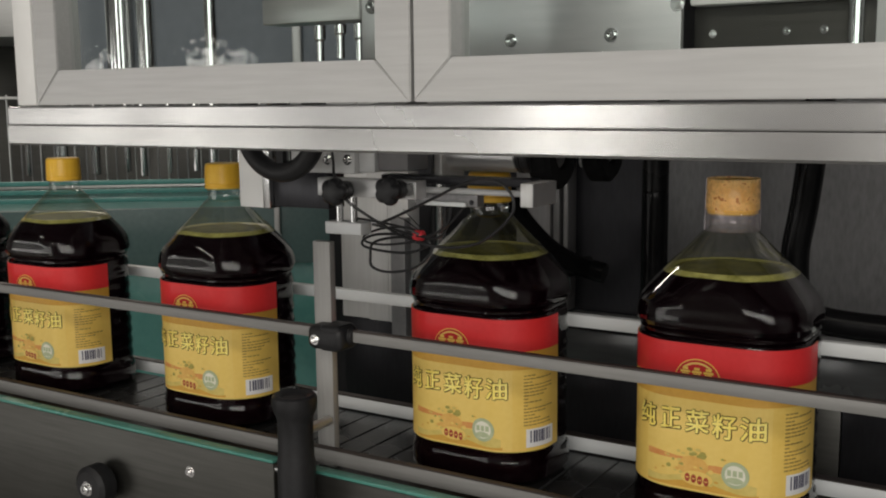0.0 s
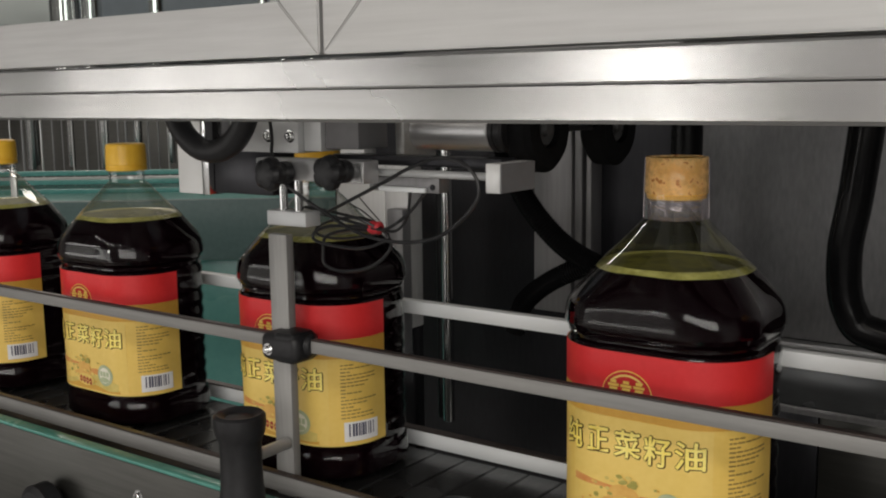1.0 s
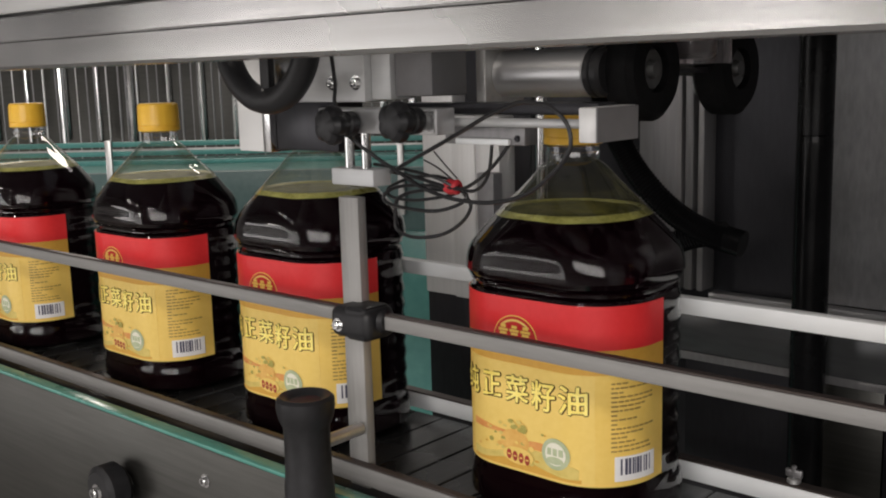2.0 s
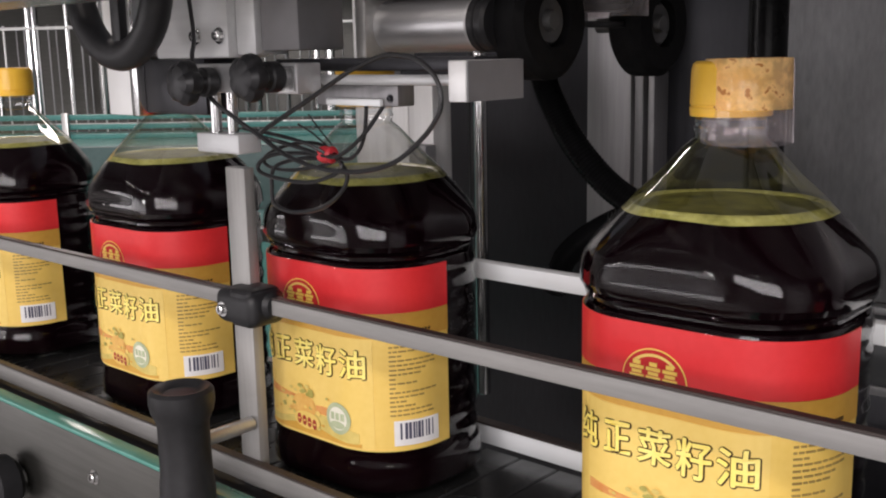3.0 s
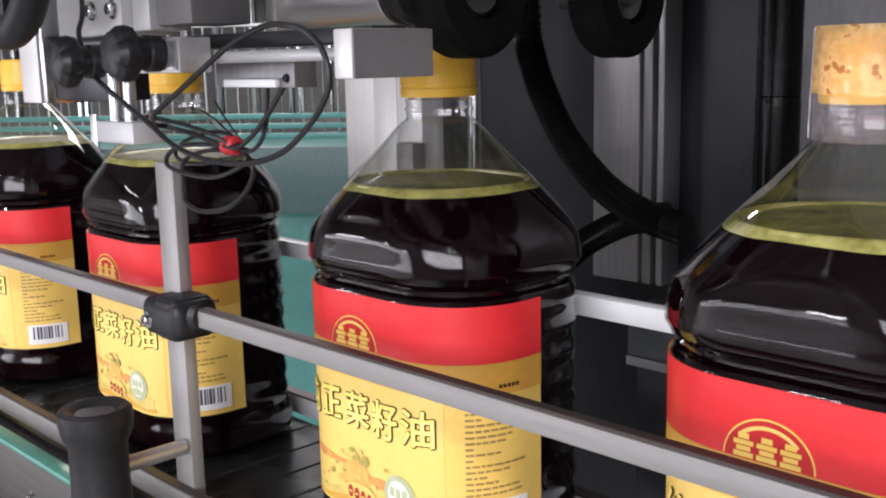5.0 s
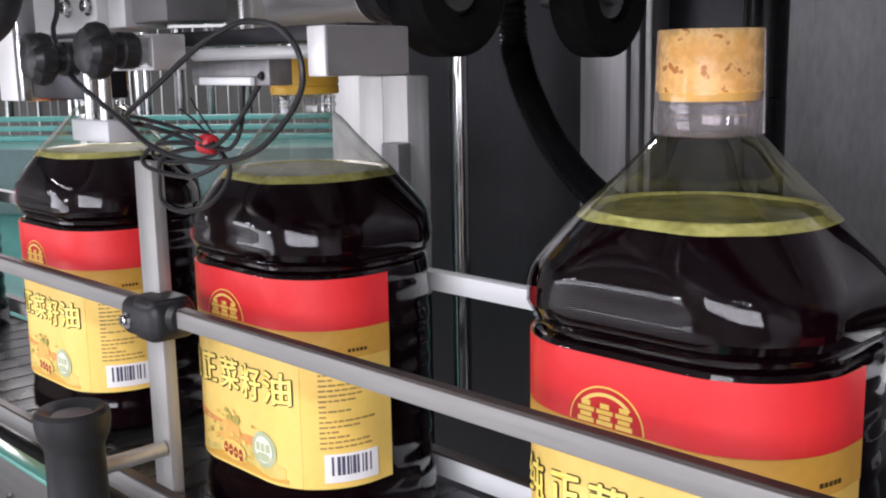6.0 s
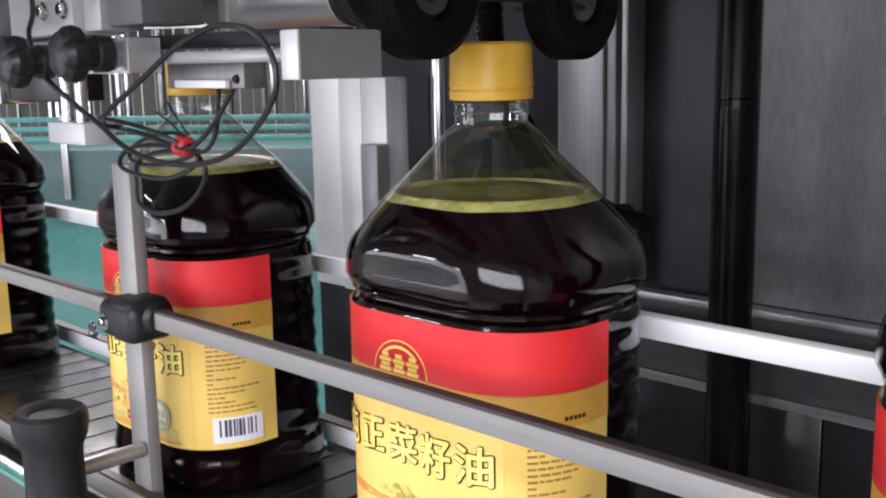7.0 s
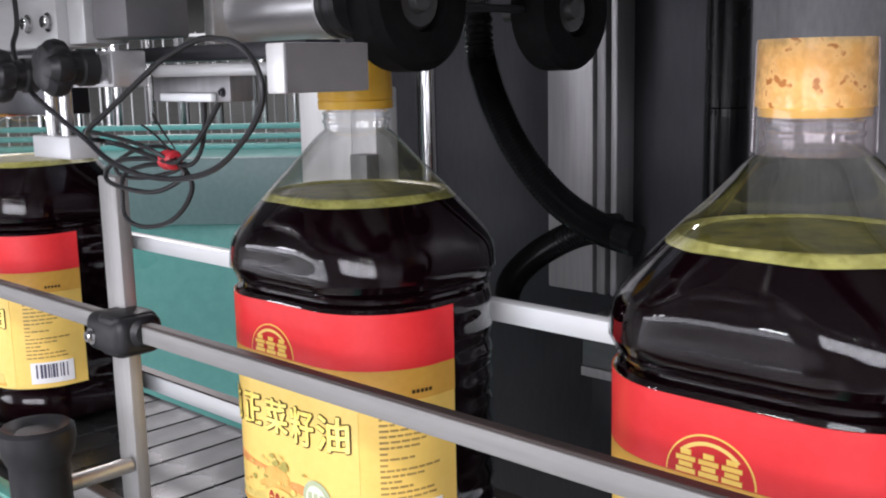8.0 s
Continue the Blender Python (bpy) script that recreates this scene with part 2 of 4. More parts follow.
def clear(name, tint, gloss, rough, ior, print_band=False, milk=0.0, bump=0.25):
    """Clear film or sheet: what lies behind shows through its tint, with a sharp gloss that grows towards the edge."""
    m, n, l, b = tree(name)
    out = n["Material Output"]
    n.remove(b)
    tr = n.new("ShaderNodeBsdfTransparent")
    tr.inputs["Color"].default_value = (*tint, 1)
    gl = n.new("ShaderNodeBsdfGlossy")
    gl.inputs["Roughness"].default_value = rough
    lw = n.new("ShaderNodeLayerWeight")
    lw.inputs["Blend"].default_value = 0.5
    pw = n.new("ShaderNodeMath")
    pw.operation = "POWER"
    pw.inputs[1].default_value = 2.6
    l.new(lw.outputs["Facing"], pw.inputs[0])
    mul = n.new("ShaderNodeMath")
    mul.operation = "MULTIPLY_ADD"
    mul.inputs[1].default_value, mul.inputs[2].default_value = gloss, ((ior - 1) / (ior + 1)) ** 2
    mul.use_clamp = True
    l.new(pw.outputs["Value"], mul.inputs[0])
    mx = n.new("ShaderNodeMixShader")
    l.new(mul.outputs["Value"], mx.inputs["Fac"])
    l.new(tr.outputs["BSDF"], mx.inputs[1])
    l.new(gl.outputs["BSDF"], mx.inputs[2])
    tc = n.new("ShaderNodeTexCoord")
    ns = n.new("ShaderNodeTexNoise")
    ns.inputs["Scale"].default_value, ns.inputs["Detail"].default_value = 35 if not print_band else 150, 2
    l.new(tc.outputs["Object"], ns.inputs["Vector"])
    bp = n.new("ShaderNodeBump")
    bp.inputs["Strength"].default_value, bp.inputs["Distance"].default_value = bump, 0.002
    l.new(ns.outputs["Fac"], bp.inputs["Height"])
    l.new(bp.outputs["Normal"], gl.inputs["Normal"])
    if print_band:
        # brown-orange marks printed on the upper part of the film
        df = n.new("ShaderNodeBsdfDiffuse")
        rp = n.new("ShaderNodeValToRGB")
        rp.color_ramp.elements[0].position, rp.color_ramp.elements[1].position = 0.31, 0.37
        rp.color_ramp.elements[0].color, rp.color_ramp.elements[1].color = (0.48, 0.20, 0.07, 1), (0.96, 0.64, 0.28, 1)
        l.new(ns.outputs["Fac"], rp.inputs["Fac"])
        l.new(rp.outputs["Color"], df.inputs["Color"])
        cov = n.new("ShaderNodeMapRange")
        cov.inputs["From Min"].default_value, cov.inputs["From Max"].default_value = 0.62, 0.36
        cov.inputs["To Min"].default_value, cov.inputs["To Max"].default_value = 0.45, 0.80
        l.new(ns.outputs["Fac"], cov.inputs["Value"])
        mp = n.new("ShaderNodeMixShader")
        l.new(cov.outputs["Result"], mp.inputs["Fac"])
        l.new(mx.outputs["Shader"], mp.inputs[1])
        l.new(df.outputs["BSDF"], mp.inputs[2])
        l.new(mp.outputs["Shader"], out.inputs["Surface"])
    elif milk:
        df = n.new("ShaderNodeBsdfDiffuse")
        df.inputs["Color"].default_value = (0.80, 0.74, 0.78, 1)
        mp = n.new("ShaderNodeMixShader")
        mp.inputs["Fac"].default_value = milk
        l.new(mx.outputs["Shader"], mp.inputs[1])
        l.new(df.outputs["BSDF"], mp.inputs[2])
        l.new(mp.outputs["Shader"], out.inputs["Surface"])
    else:
        l.new(mx.outputs["Shader"], out.inputs["Surface"])
    return m


PET = clear("clear_pet", (0.965, 0.97, 0.965), 0.62, 0.02, 1.50, bump=0.07)
PET_NECK = clear("clear_pet_neck", (0.97, 0.975, 0.97), 0.85, 0.02, 1.85, bump=0.10)
SLEEVE_FILM = clear("clear_shrink_film", (0.95, 0.90, 0.91), 0.8, 0.08, 1.6, False, 0.09)
FILM_EDGE_GLINT = clear("film_edge_glint", (0.95, 0.93, 0.94), 0.8, 0.1, 1.6, False, 0.22)
SLEEVE_PRINT = clear("printed_shrink_film", (0.99, 0.90, 0.80), 0.6, 0.1, 1.5, True)
GLASS = clear("door_glass", (0.90, 0.93, 0.92), 0.4, 0.02, 1.28)
ACRYLIC = surface("green_acrylic_edge", (0.06, 0.22, 0.18), (0.10, 0.31, 0.26), 0.25, 0, 60, (1, 1, 1), 0.0, 8, 0.08)


# ---- mesh helpers ----
def part(name, bm, material, parent=None, label="", smooth=True):
    me = bpy.data.meshes.new(name)
    bm.normal_update()
    bm.to_mesh(me)
    bm.free()
    me.materials.append(material)
    if smooth:
        me.polygons.foreach_set("use_smooth", [True] * len(me.polygons))
        me.set_sharp_from_angle(angle=radians(26.5))
    ob = new(name, me)
    if parent:
        ob.parent = parent
    if label:
        ob["label"] = label
    return ob


def thing(name, at, label, category, group="", kind=""):
    ob = new(name)
    ob.empty_display_size = 0.02
    ob.matrix_world = at if isinstance(at, Matrix) else pose(*at)
    return tagged(ob, label, category, group, kind)


def box(x0, x1, y0, y1, z0, z1, bevel=0.0015, bm=None, seg=2):
    b = bmesh.new()
    bmesh.ops.create_cube(b, size=1, matrix=Matrix.Translation(((x0 + x1) / 2, (y0 + y1) / 2, (z0 + z1) / 2)) @ Matrix.Diagonal((x1 - x0, y1 - y0, z1 - z0, 1)))
    if bevel:
        bmesh.ops.bevel(b, geom=b.edges[:], offset=bevel, segments=seg, affect="EDGES", profile=0.5)
    return join(bm, b)


def join(bm, b):
    if bm is None:
        return b
    me = bpy.data.meshes.new("tmp")
    b.to_mesh(me)
    b.free()
    bm.from_mesh(me)
    bpy.data.meshes.remove(me)
    return bm


AXIS = {"x": Matrix.Rotation(radians(90), 4, "Y"), "y": Matrix.Rotation(radians(-90), 4, "X"), "z": Matrix.Identity(4)}


def lathe(profile, at=(0, 0, 0), axis="z", n=32, bm=None, wobble=None):
    """Turns (radius, height) points round an axis through at."""
    b = bmesh.new()
    rings = []
    for r, h in profile:
        if r < 1e-6:
            rings.append([b.verts.new((0, 0, h))])
        else:
            k = lambda a: r * (1 + (wobble(a, h) if wobble else 0))
            rings.append([b.verts.new((k(a) * math.cos(a), k(a) * math.sin(a), h)) for a in (2 * math.pi * i / n for i in range(n))])
    for p, q in zip(rings, rings[1:]):
        for i in range(n):
            j = (i + 1) % n
            if len(p) == 1 and len(q) == 1:
                continue
            if len(p) == 1:
                b.faces.new((p[0], q[j], q[i]))
            elif len(q) == 1:
                b.faces.new((p[i], p[j], q[0]))
            else:
                b.faces.new((p[i], p[j], q[j], q[i]))
    bmesh.ops.recalc_face_normals(b, faces=b.faces[:])
    b.transform(Matrix.Translation(at) @ AXIS[axis])
    return join(bm, b)


def cyl(r, h0, h1, at=(0, 0, 0), axis="z", n=24, bm=None, bevel=0.0008):
    v = min(bevel, r * 0.4)
    return lathe([(0, h0), (r - v, h0), (r, h0 + v), (r, h1 - v), (r - v, h1), (0, h1)], at, axis, n, bm)


def sweep(points, r, n=10, bm=None, ribs=0.0, smooth=8):
    """A tube along a smoothed line of points."""
    pts = [Vector(p) for p in points]
    line = []
    for i in range(len(pts) - 1):
        p0, p1, p2, p3 = pts[max(i - 1, 0)], pts[i], pts[i + 1], pts[min(i + 2, len(pts) - 1)]
        for k in range(smooth):
            t = k / smooth
            line.append(0.5 * (2 * p1 + (p2 - p0) * t + (2 * p0 - 5 * p1 + 4 * p2 - p3) * t * t + (3 * p1 - p0 - 3 * p2 + p3) * t ** 3))
    line.append(pts[-1])
    b = bmesh.new()
    rings, side = [], None
    for i, p in enumerate(line):
        d = (line[min(i + 1, len(line) - 1)] - line[max(i - 1, 0)]).normalized()
        side = d.orthogonal().normalized() if side is None else (side - d * side.dot(d)).normalized()
        up = d.cross(side)
        k = r * (1 - ribs * (i % 2))
        rings.append([b.verts.new(p + (side * math.cos(a) + up * math.sin(a)) * k) for a in (2 * math.pi * j / n for j in range(n))])
    for p, q in zip(rings, rings[1:]):
        for j in range(n):
            b.faces.new((p[j], p[(j + 1) % n], q[(j + 1) % n], q[j]))
    b.faces.new(rings[0][::-1])
    b.faces.new(rings[-1])
    bmesh.ops.recalc_face_normals(b, faces=b.faces[:])
    return join(bm, b)


def bolt(r, at, axis="y", bm=None, sign=-1):
    """A socket-head screw on a washer, standing out towards -Y unless told otherwise."""
    b = lathe([(0, 0), (r * 1.5, 0), (r * 1.5, r * 0.25), (r, r * 0.25), (r, r * 1.0), (r * 0.85, r * 1.15), (r * 0.5, r * 1.15), (r * 0.5, r * 0.55), (0, r * 0.55)], n=12)
    b.transform(Matrix.Translation(at) @ AXIS[axis] @ Matrix.Diagonal((1, 1, sign, 1)))
    bmesh.ops.recalc_face_normals(b, faces=b.faces[:])
    return join(bm, b)


# ---- the hall ----
tagged(part("floor", box(-9, 6, -4.6, 8, -1.0, -0.9, 0), FLOOR_GREY), "pale grey sealed factory floor", "floor", kind="structure")
tagged(part("floor_lane", box(-9, 6, 0.3, 8, -0.899, -0.894, 0), FLOOR_GREEN), "glossy green epoxy lane on the factory floor", "floor", kind="structure")
ceiling = tagged(part("ceiling", box(-9, 6, -4.6, 8, 2.9, 3.0, 0), CEILING_PAINT), "plain dark grey hall ceiling", "ceiling", kind="structure")
tagged(part("wall_north", box(-9, 6, 8, 8.15, -0.9, 2.9, 0), WALL_PAINT), "grey painted hall wall", "wall", kind="structure")
tagged(part("wall_east", box(6, 6.15, -4.6, 8, -0.9, 2.9, 0), WALL_PAINT), "grey painted hall wall", "wall", kind="structure")
tagged(part("wall_west", box(-9.15, -9, -4.6, 8, -0.9, 2.9, 0), WALL_PAINT), "grey painted hall wall", "wall", kind="structure")
# unseen south wall, built round the openings that shape light and reflections
bm = box(-9, -8.0, -4.75, -4.6, -0.9, 2.9, 0)
box(-1.25, 0.4, -4.75, -4.6, -0.9, 2.9, 0, bm)
box(0.4, 5.4, -4.75, -4.6, 2.5, 2.9, 0, bm)
box(0.4, 5.4, -4.75, -4.6, -0.9, 0.15, 0, bm)
box(5.4, 6, -4.75, -4.6, -0.9, 2.9, 0, bm)
for x0, x1 in ((-8.0, -5.75), (-5.0, -4.35), (-3.7, -1.75)):
    box(x0, x1, -4.75, -4.6, 0.16, 2.9, 0, bm)
for x0, x1, z0, z1 in LIGHT_OPENINGS[1:4]:
    box(x0, x1, -4.75, -4.6, 0.16, z0, 0, bm)
    box(x0, x1, -4.75, -4.6, z1, 2.9, 0, bm)
tagged(part("wall_south", bm, WALL_PAINT), "unseen grey painted hall wall with openings placed for light", "wall", kind="structure")
for i, (x0, x1, z0, z1) in enumerate(LIGHT_OPENINGS):
    w = thing("window_%d" % (i + 1), (0, -4.68, 0), "unseen opening of the hall, placed to let in light", "window", kind="structure")
    part("window_frame", box(x0, x0 + 0.05, -0.03, 0.03, z0, z1), ALU, w)
    part("window_frame", box(x1 - 0.05, x1, -0.03, 0.03, z0, z1), ALU, w)
    part("window_frame", box(x0 + 0.05, x1 - 0.05, -0.03, 0.03, z1 - 0.05, z1), ALU, w)

# ---- the bottle ----
A, B, R = 0.0832, 0.0682, 0.052  # half width, half depth and corner radius of the body


def outline(a, b, r, n=9):
    """A rounded rectangle, from the middle of the -Y side round by +X."""
    r = min(r, a - 1e-4, b - 1e-4)
    pts = []
    for cx, cy, a0 in ((a - r, -(b - r), -90), (a - r, b - r, 0), (-(a - r), b - r, 90), (-(a - r), -(b - r), 180)):
        for i in range(n):
            t = radians(a0 + 90 * i / (n - 1))
            pts.append((cx + r * math.cos(t), cy + r * math.sin(t)))
    out = []
    for i, (x, y) in enumerate(pts):
        u, v = pts[(i + 1) % len(pts)]
        out.append((x, y))
        if i % n == n - 1:
            out += [(x + (u - x) * k, y + (v - y) * k) for k in (0.25, 0.5, 0.75)]
    return out


def loft(levels, cap_low=True, cap_high=True, rib=None):
    b = bmesh.new()
    rings = []
    for z, a, bb, r in levels:
        ring = []
        for x, y in outline(a, bb, r, 17):
            k = 1 - (rib(x, y, z) if rib else 0)
            ring.append(b.verts.new((x * k, y * k, z)))
        rings.append(ring)
    for p, q in zip(rings, rings[1:]):
        for j in range(len(p)):
            i = (j + 1) % len(p)
            b.faces.new((p[j], p[i], q[i], q[j]))
    if cap_low:
        b.faces.new(rings[0][::-1])
    if cap_high:
        b.faces.new(rings[-1])
    bmesh.ops.recalc_face_normals(b, faces=b.faces[:])
    return b


def rib(x, y, z):
    """Grip ribs moulded into the half of the body that the label leaves bare, and shallow flutes under the neck."""
    if 0.243 < z < 0.279:
        return 0.05 * math.sin(math.pi * (z - 0.243) / 0.036) * (1 - abs(math.cos(4.5 * math.atan2(y, x) + 0.3))) ** 0.8
    if not 0.03 < z < 0.18:
        return 0
    w = min(1, max(0, (y - 0.004) / 0.012))
    return 0.02 * w * (0.5 + 0.5 * math.cos(2 * math.pi * z / 0.0165))


def body_levels(inset=0.0, top=0.325):
    base = [(0.0, A - 0.012, B - 0.012, R - 0.008), (0.002, A - 0.005, B - 0.005, R - 0.003), (0.008, A, B, R), (0.022, A, B, R), (0.029, A - 0.001, B - 0.001, R)]
    z = 0.032
    while z < 0.181:
        base.append((z, A - 0.0015, B - 0.0015, R))
        z += 0.0041
    base += [
        (0.1822, A - 0.0025, B - 0.0025, R), (0.1840, A - 0.0052, B - 0.0052, R), (0.1858, A - 0.0052, B - 0.0052, R), (0.1872, A - 0.0022, B - 0.0022, R),
        (0.1880, A - 0.0020, B - 0.0020, R), (0.1896, A - 0.0034, B - 0.0034, R), (0.1912, A - 0.0012, B - 0.0012, R),
        (0.1955, 0.0837, 0.0687, 0.0520), (0.2000, 0.0836, 0.0686, 0.0520), (0.2045, 0.0833, 0.0683, 0.0520), (0.2090, 0.0828, 0.0690, 0.0545), (0.2125, 0.0820, 0.0692, 0.0565), (0.2160, 0.0805, 0.0687, 0.0580), (0.2195, 0.0784, 0.0676, 0.0590),
        (0.2245, 0.0751, 0.0658, 0.0600), (0.2320, 0.0693, 0.0622, 0.0598), (0.2400, 0.0620, 0.0573, 0.0565), (0.2440, 0.0582, 0.0546, 0.0540), (0.2480, 0.0543, 0.0517, 0.0513), (0.2525, 0.0493, 0.0479, 0.0475), (0.2570, 0.0443, 0.0441, 0.0438), (0.2618, 0.0397, 0.0396, 0.0394), (0.2665, 0.0350, 0.0350, 0.0348), (0.2708, 0.0311, 0.0311, 0.0309), (0.2750, 0.0272, 0.0272, 0.0271),
        (0.2790, 0.0226, 0.0226, 0.0225), (0.2805, 0.0206, 0.0206, 0.0205)]
    return [(z + (inset if z < 0.005 else 0), a - inset, b - inset, max(0.004, r - inset)) for z, a, b, r in base if z <= top]


# arc length along the label's track, from the middle of the front round the leading corner
TRACK = outline(A - 0.0015, B - 0.0015, R, 24)
_half = len(TRACK)
_start = max(range(_half), key=lambda i: -TRACK[i][1] - abs(TRACK[i][0]) * 1e-3)
_fwd = [TRACK[(_start + i) % _half] for i in range(_half)]


def ride(u, off):
    """The point and outward normal at arc length u (negative: towards the trailing side) on the label's track."""
    side = 1 if u >= 0 else -1
    left = abs(u)
    p = _fwd[0]
    for i in range(1, _half):
        q = _fwd[i * side % _half]
        d = math.hypot(q[0] - p[0], q[1] - p[1])
        if left <= d and d > 0:
            t = left / d
            tx, ty = (q[0] - p[0]) / d * side, (q[1] - p[1]) / d * side
            return p[0] + (q[0] - p[0]) * t + ty * off, p[1] + (q[1] - p[1]) * t - tx * off
        left -= d
        p = q
    return p


def sheet(u0, u1, z0, z1, off, n=None, top=None):
    """A printed patch on the label: u along it, z up; top(u) may bend its upper edge."""
    b = bmesh.new()
    n = n or max(2, int((u1 - u0) / 0.004))
    rows = []
    for i in range(n + 1):
        u = u0 + (u1 - u0) * i / n
        x, y = ride(u, off)
        xi, yi = ride(u, off - 0.0004)
        zt = top(u) if top else z1
        rows.append([b.verts.new(c) for c in ((x, y, z0), (x, y, zt), (xi, yi, zt), (xi, yi, z0))])
    for p, q in zip(rows, rows[1:]):
        for k in range(3):
            b.faces.new((p[k], q[k], q[k + 1], p[k + 1]))
        b.faces.new((p[3], q[3], q[0], p[0]))
    b.faces.new(rows[0])
    b.faces.new(rows[-1][::-1])
    bmesh.ops.recalc_face_normals(b, faces=b.faces[:])
    return b


def bend(b, off):
    """Lays a flat bmesh, drawn in x (along) and y (up), on the label."""
    for v in b.verts:
        x, y = ride(v.co.x, off + v.co.z)
        v.co = Vector((x, y, v.co.y))
    return b


def blob(cx, cz, rx, rz, off, n=28, a0=0, a1=360, inner=0.0):
    """A flat oval, arch or ring on the label."""
    b = bmesh.new()
    outer = []
    inn = []
    for i in range(n + 1):
        t = radians(a0 + (a1 - a0) * i / n)
        outer.append(b.verts.new((cx + rx * math.cos(t), cz + rz * math.sin(t), 0)))
        inn.append(b.verts.new((cx + inner * rx * math.cos(t), cz + inner * rz * math.sin(t), 0)))
    for i in range(n):
        b.faces.new((outer[i], outer[i + 1], inn[i + 1], inn[i]))
    return bend(b, off)


def lettering(text, width, height, cx, z0, off, swell=0.0, drop=0.0):
    """A sign in the built-in font, stretched to a width and height and laid on the label; swell thickens its strokes."""
    cu = bpy.data.curves.new("lettering", "FONT")
    cu.body, cu.size, cu.resolution_u = text, 1.0, 3
    tmp = new("lettering_source", cu)
    bpy.context.view_layer.update()
    me = bpy.data.meshes.new_from_object(tmp.evaluated_get(bpy.context.evaluated_depsgraph_get()))
    bpy.data.objects.remove(tmp)
    b = bmesh.new()
    b.from_mesh(me)
    bmesh.ops.triangulate(b, faces=b.faces[:])
    for v in b.verts:
        # a brush hand: strokes lean and swell a little
        v.co.x += 0.015 * math.sin(5.3 * v.co.y + 1.2) + 0.04 * v.co.y
        v.co.y += 0.018 * math.sin(6.1 * v.co.x + 0.5) + 0.07 * v.co.x
    xs, ys = [v.co.x for v in b.verts], [v.co.y for v in b.verts]
    x0, sx, y0, sy = min(xs), width / (max(xs) - min(xs)), min(ys), height / (max(ys) - min(ys))
    flat = [((v.co.x - x0) * sx + cx - width / 2 + drop, (v.co.y - y0) * sy + z0 - drop) for v in b.verts]
    b.verts.index_update()
    tris = [[v.index for v in f.verts] for f in b.faces]
    out = bmesh.new()
    for k in range(8):
        a = math.pi / 4 * k
        vs = [out.verts.new((x + swell * math.cos(a), y + swell * math.sin(a), 0.00003 * k)) for x, y in flat]
        for f in tris:
            out.faces.new([vs[i] for i in f])
    b.free()
    return bend(out, off)


EDGE = 0.1245  # arc length from the front's middle to the label's edge


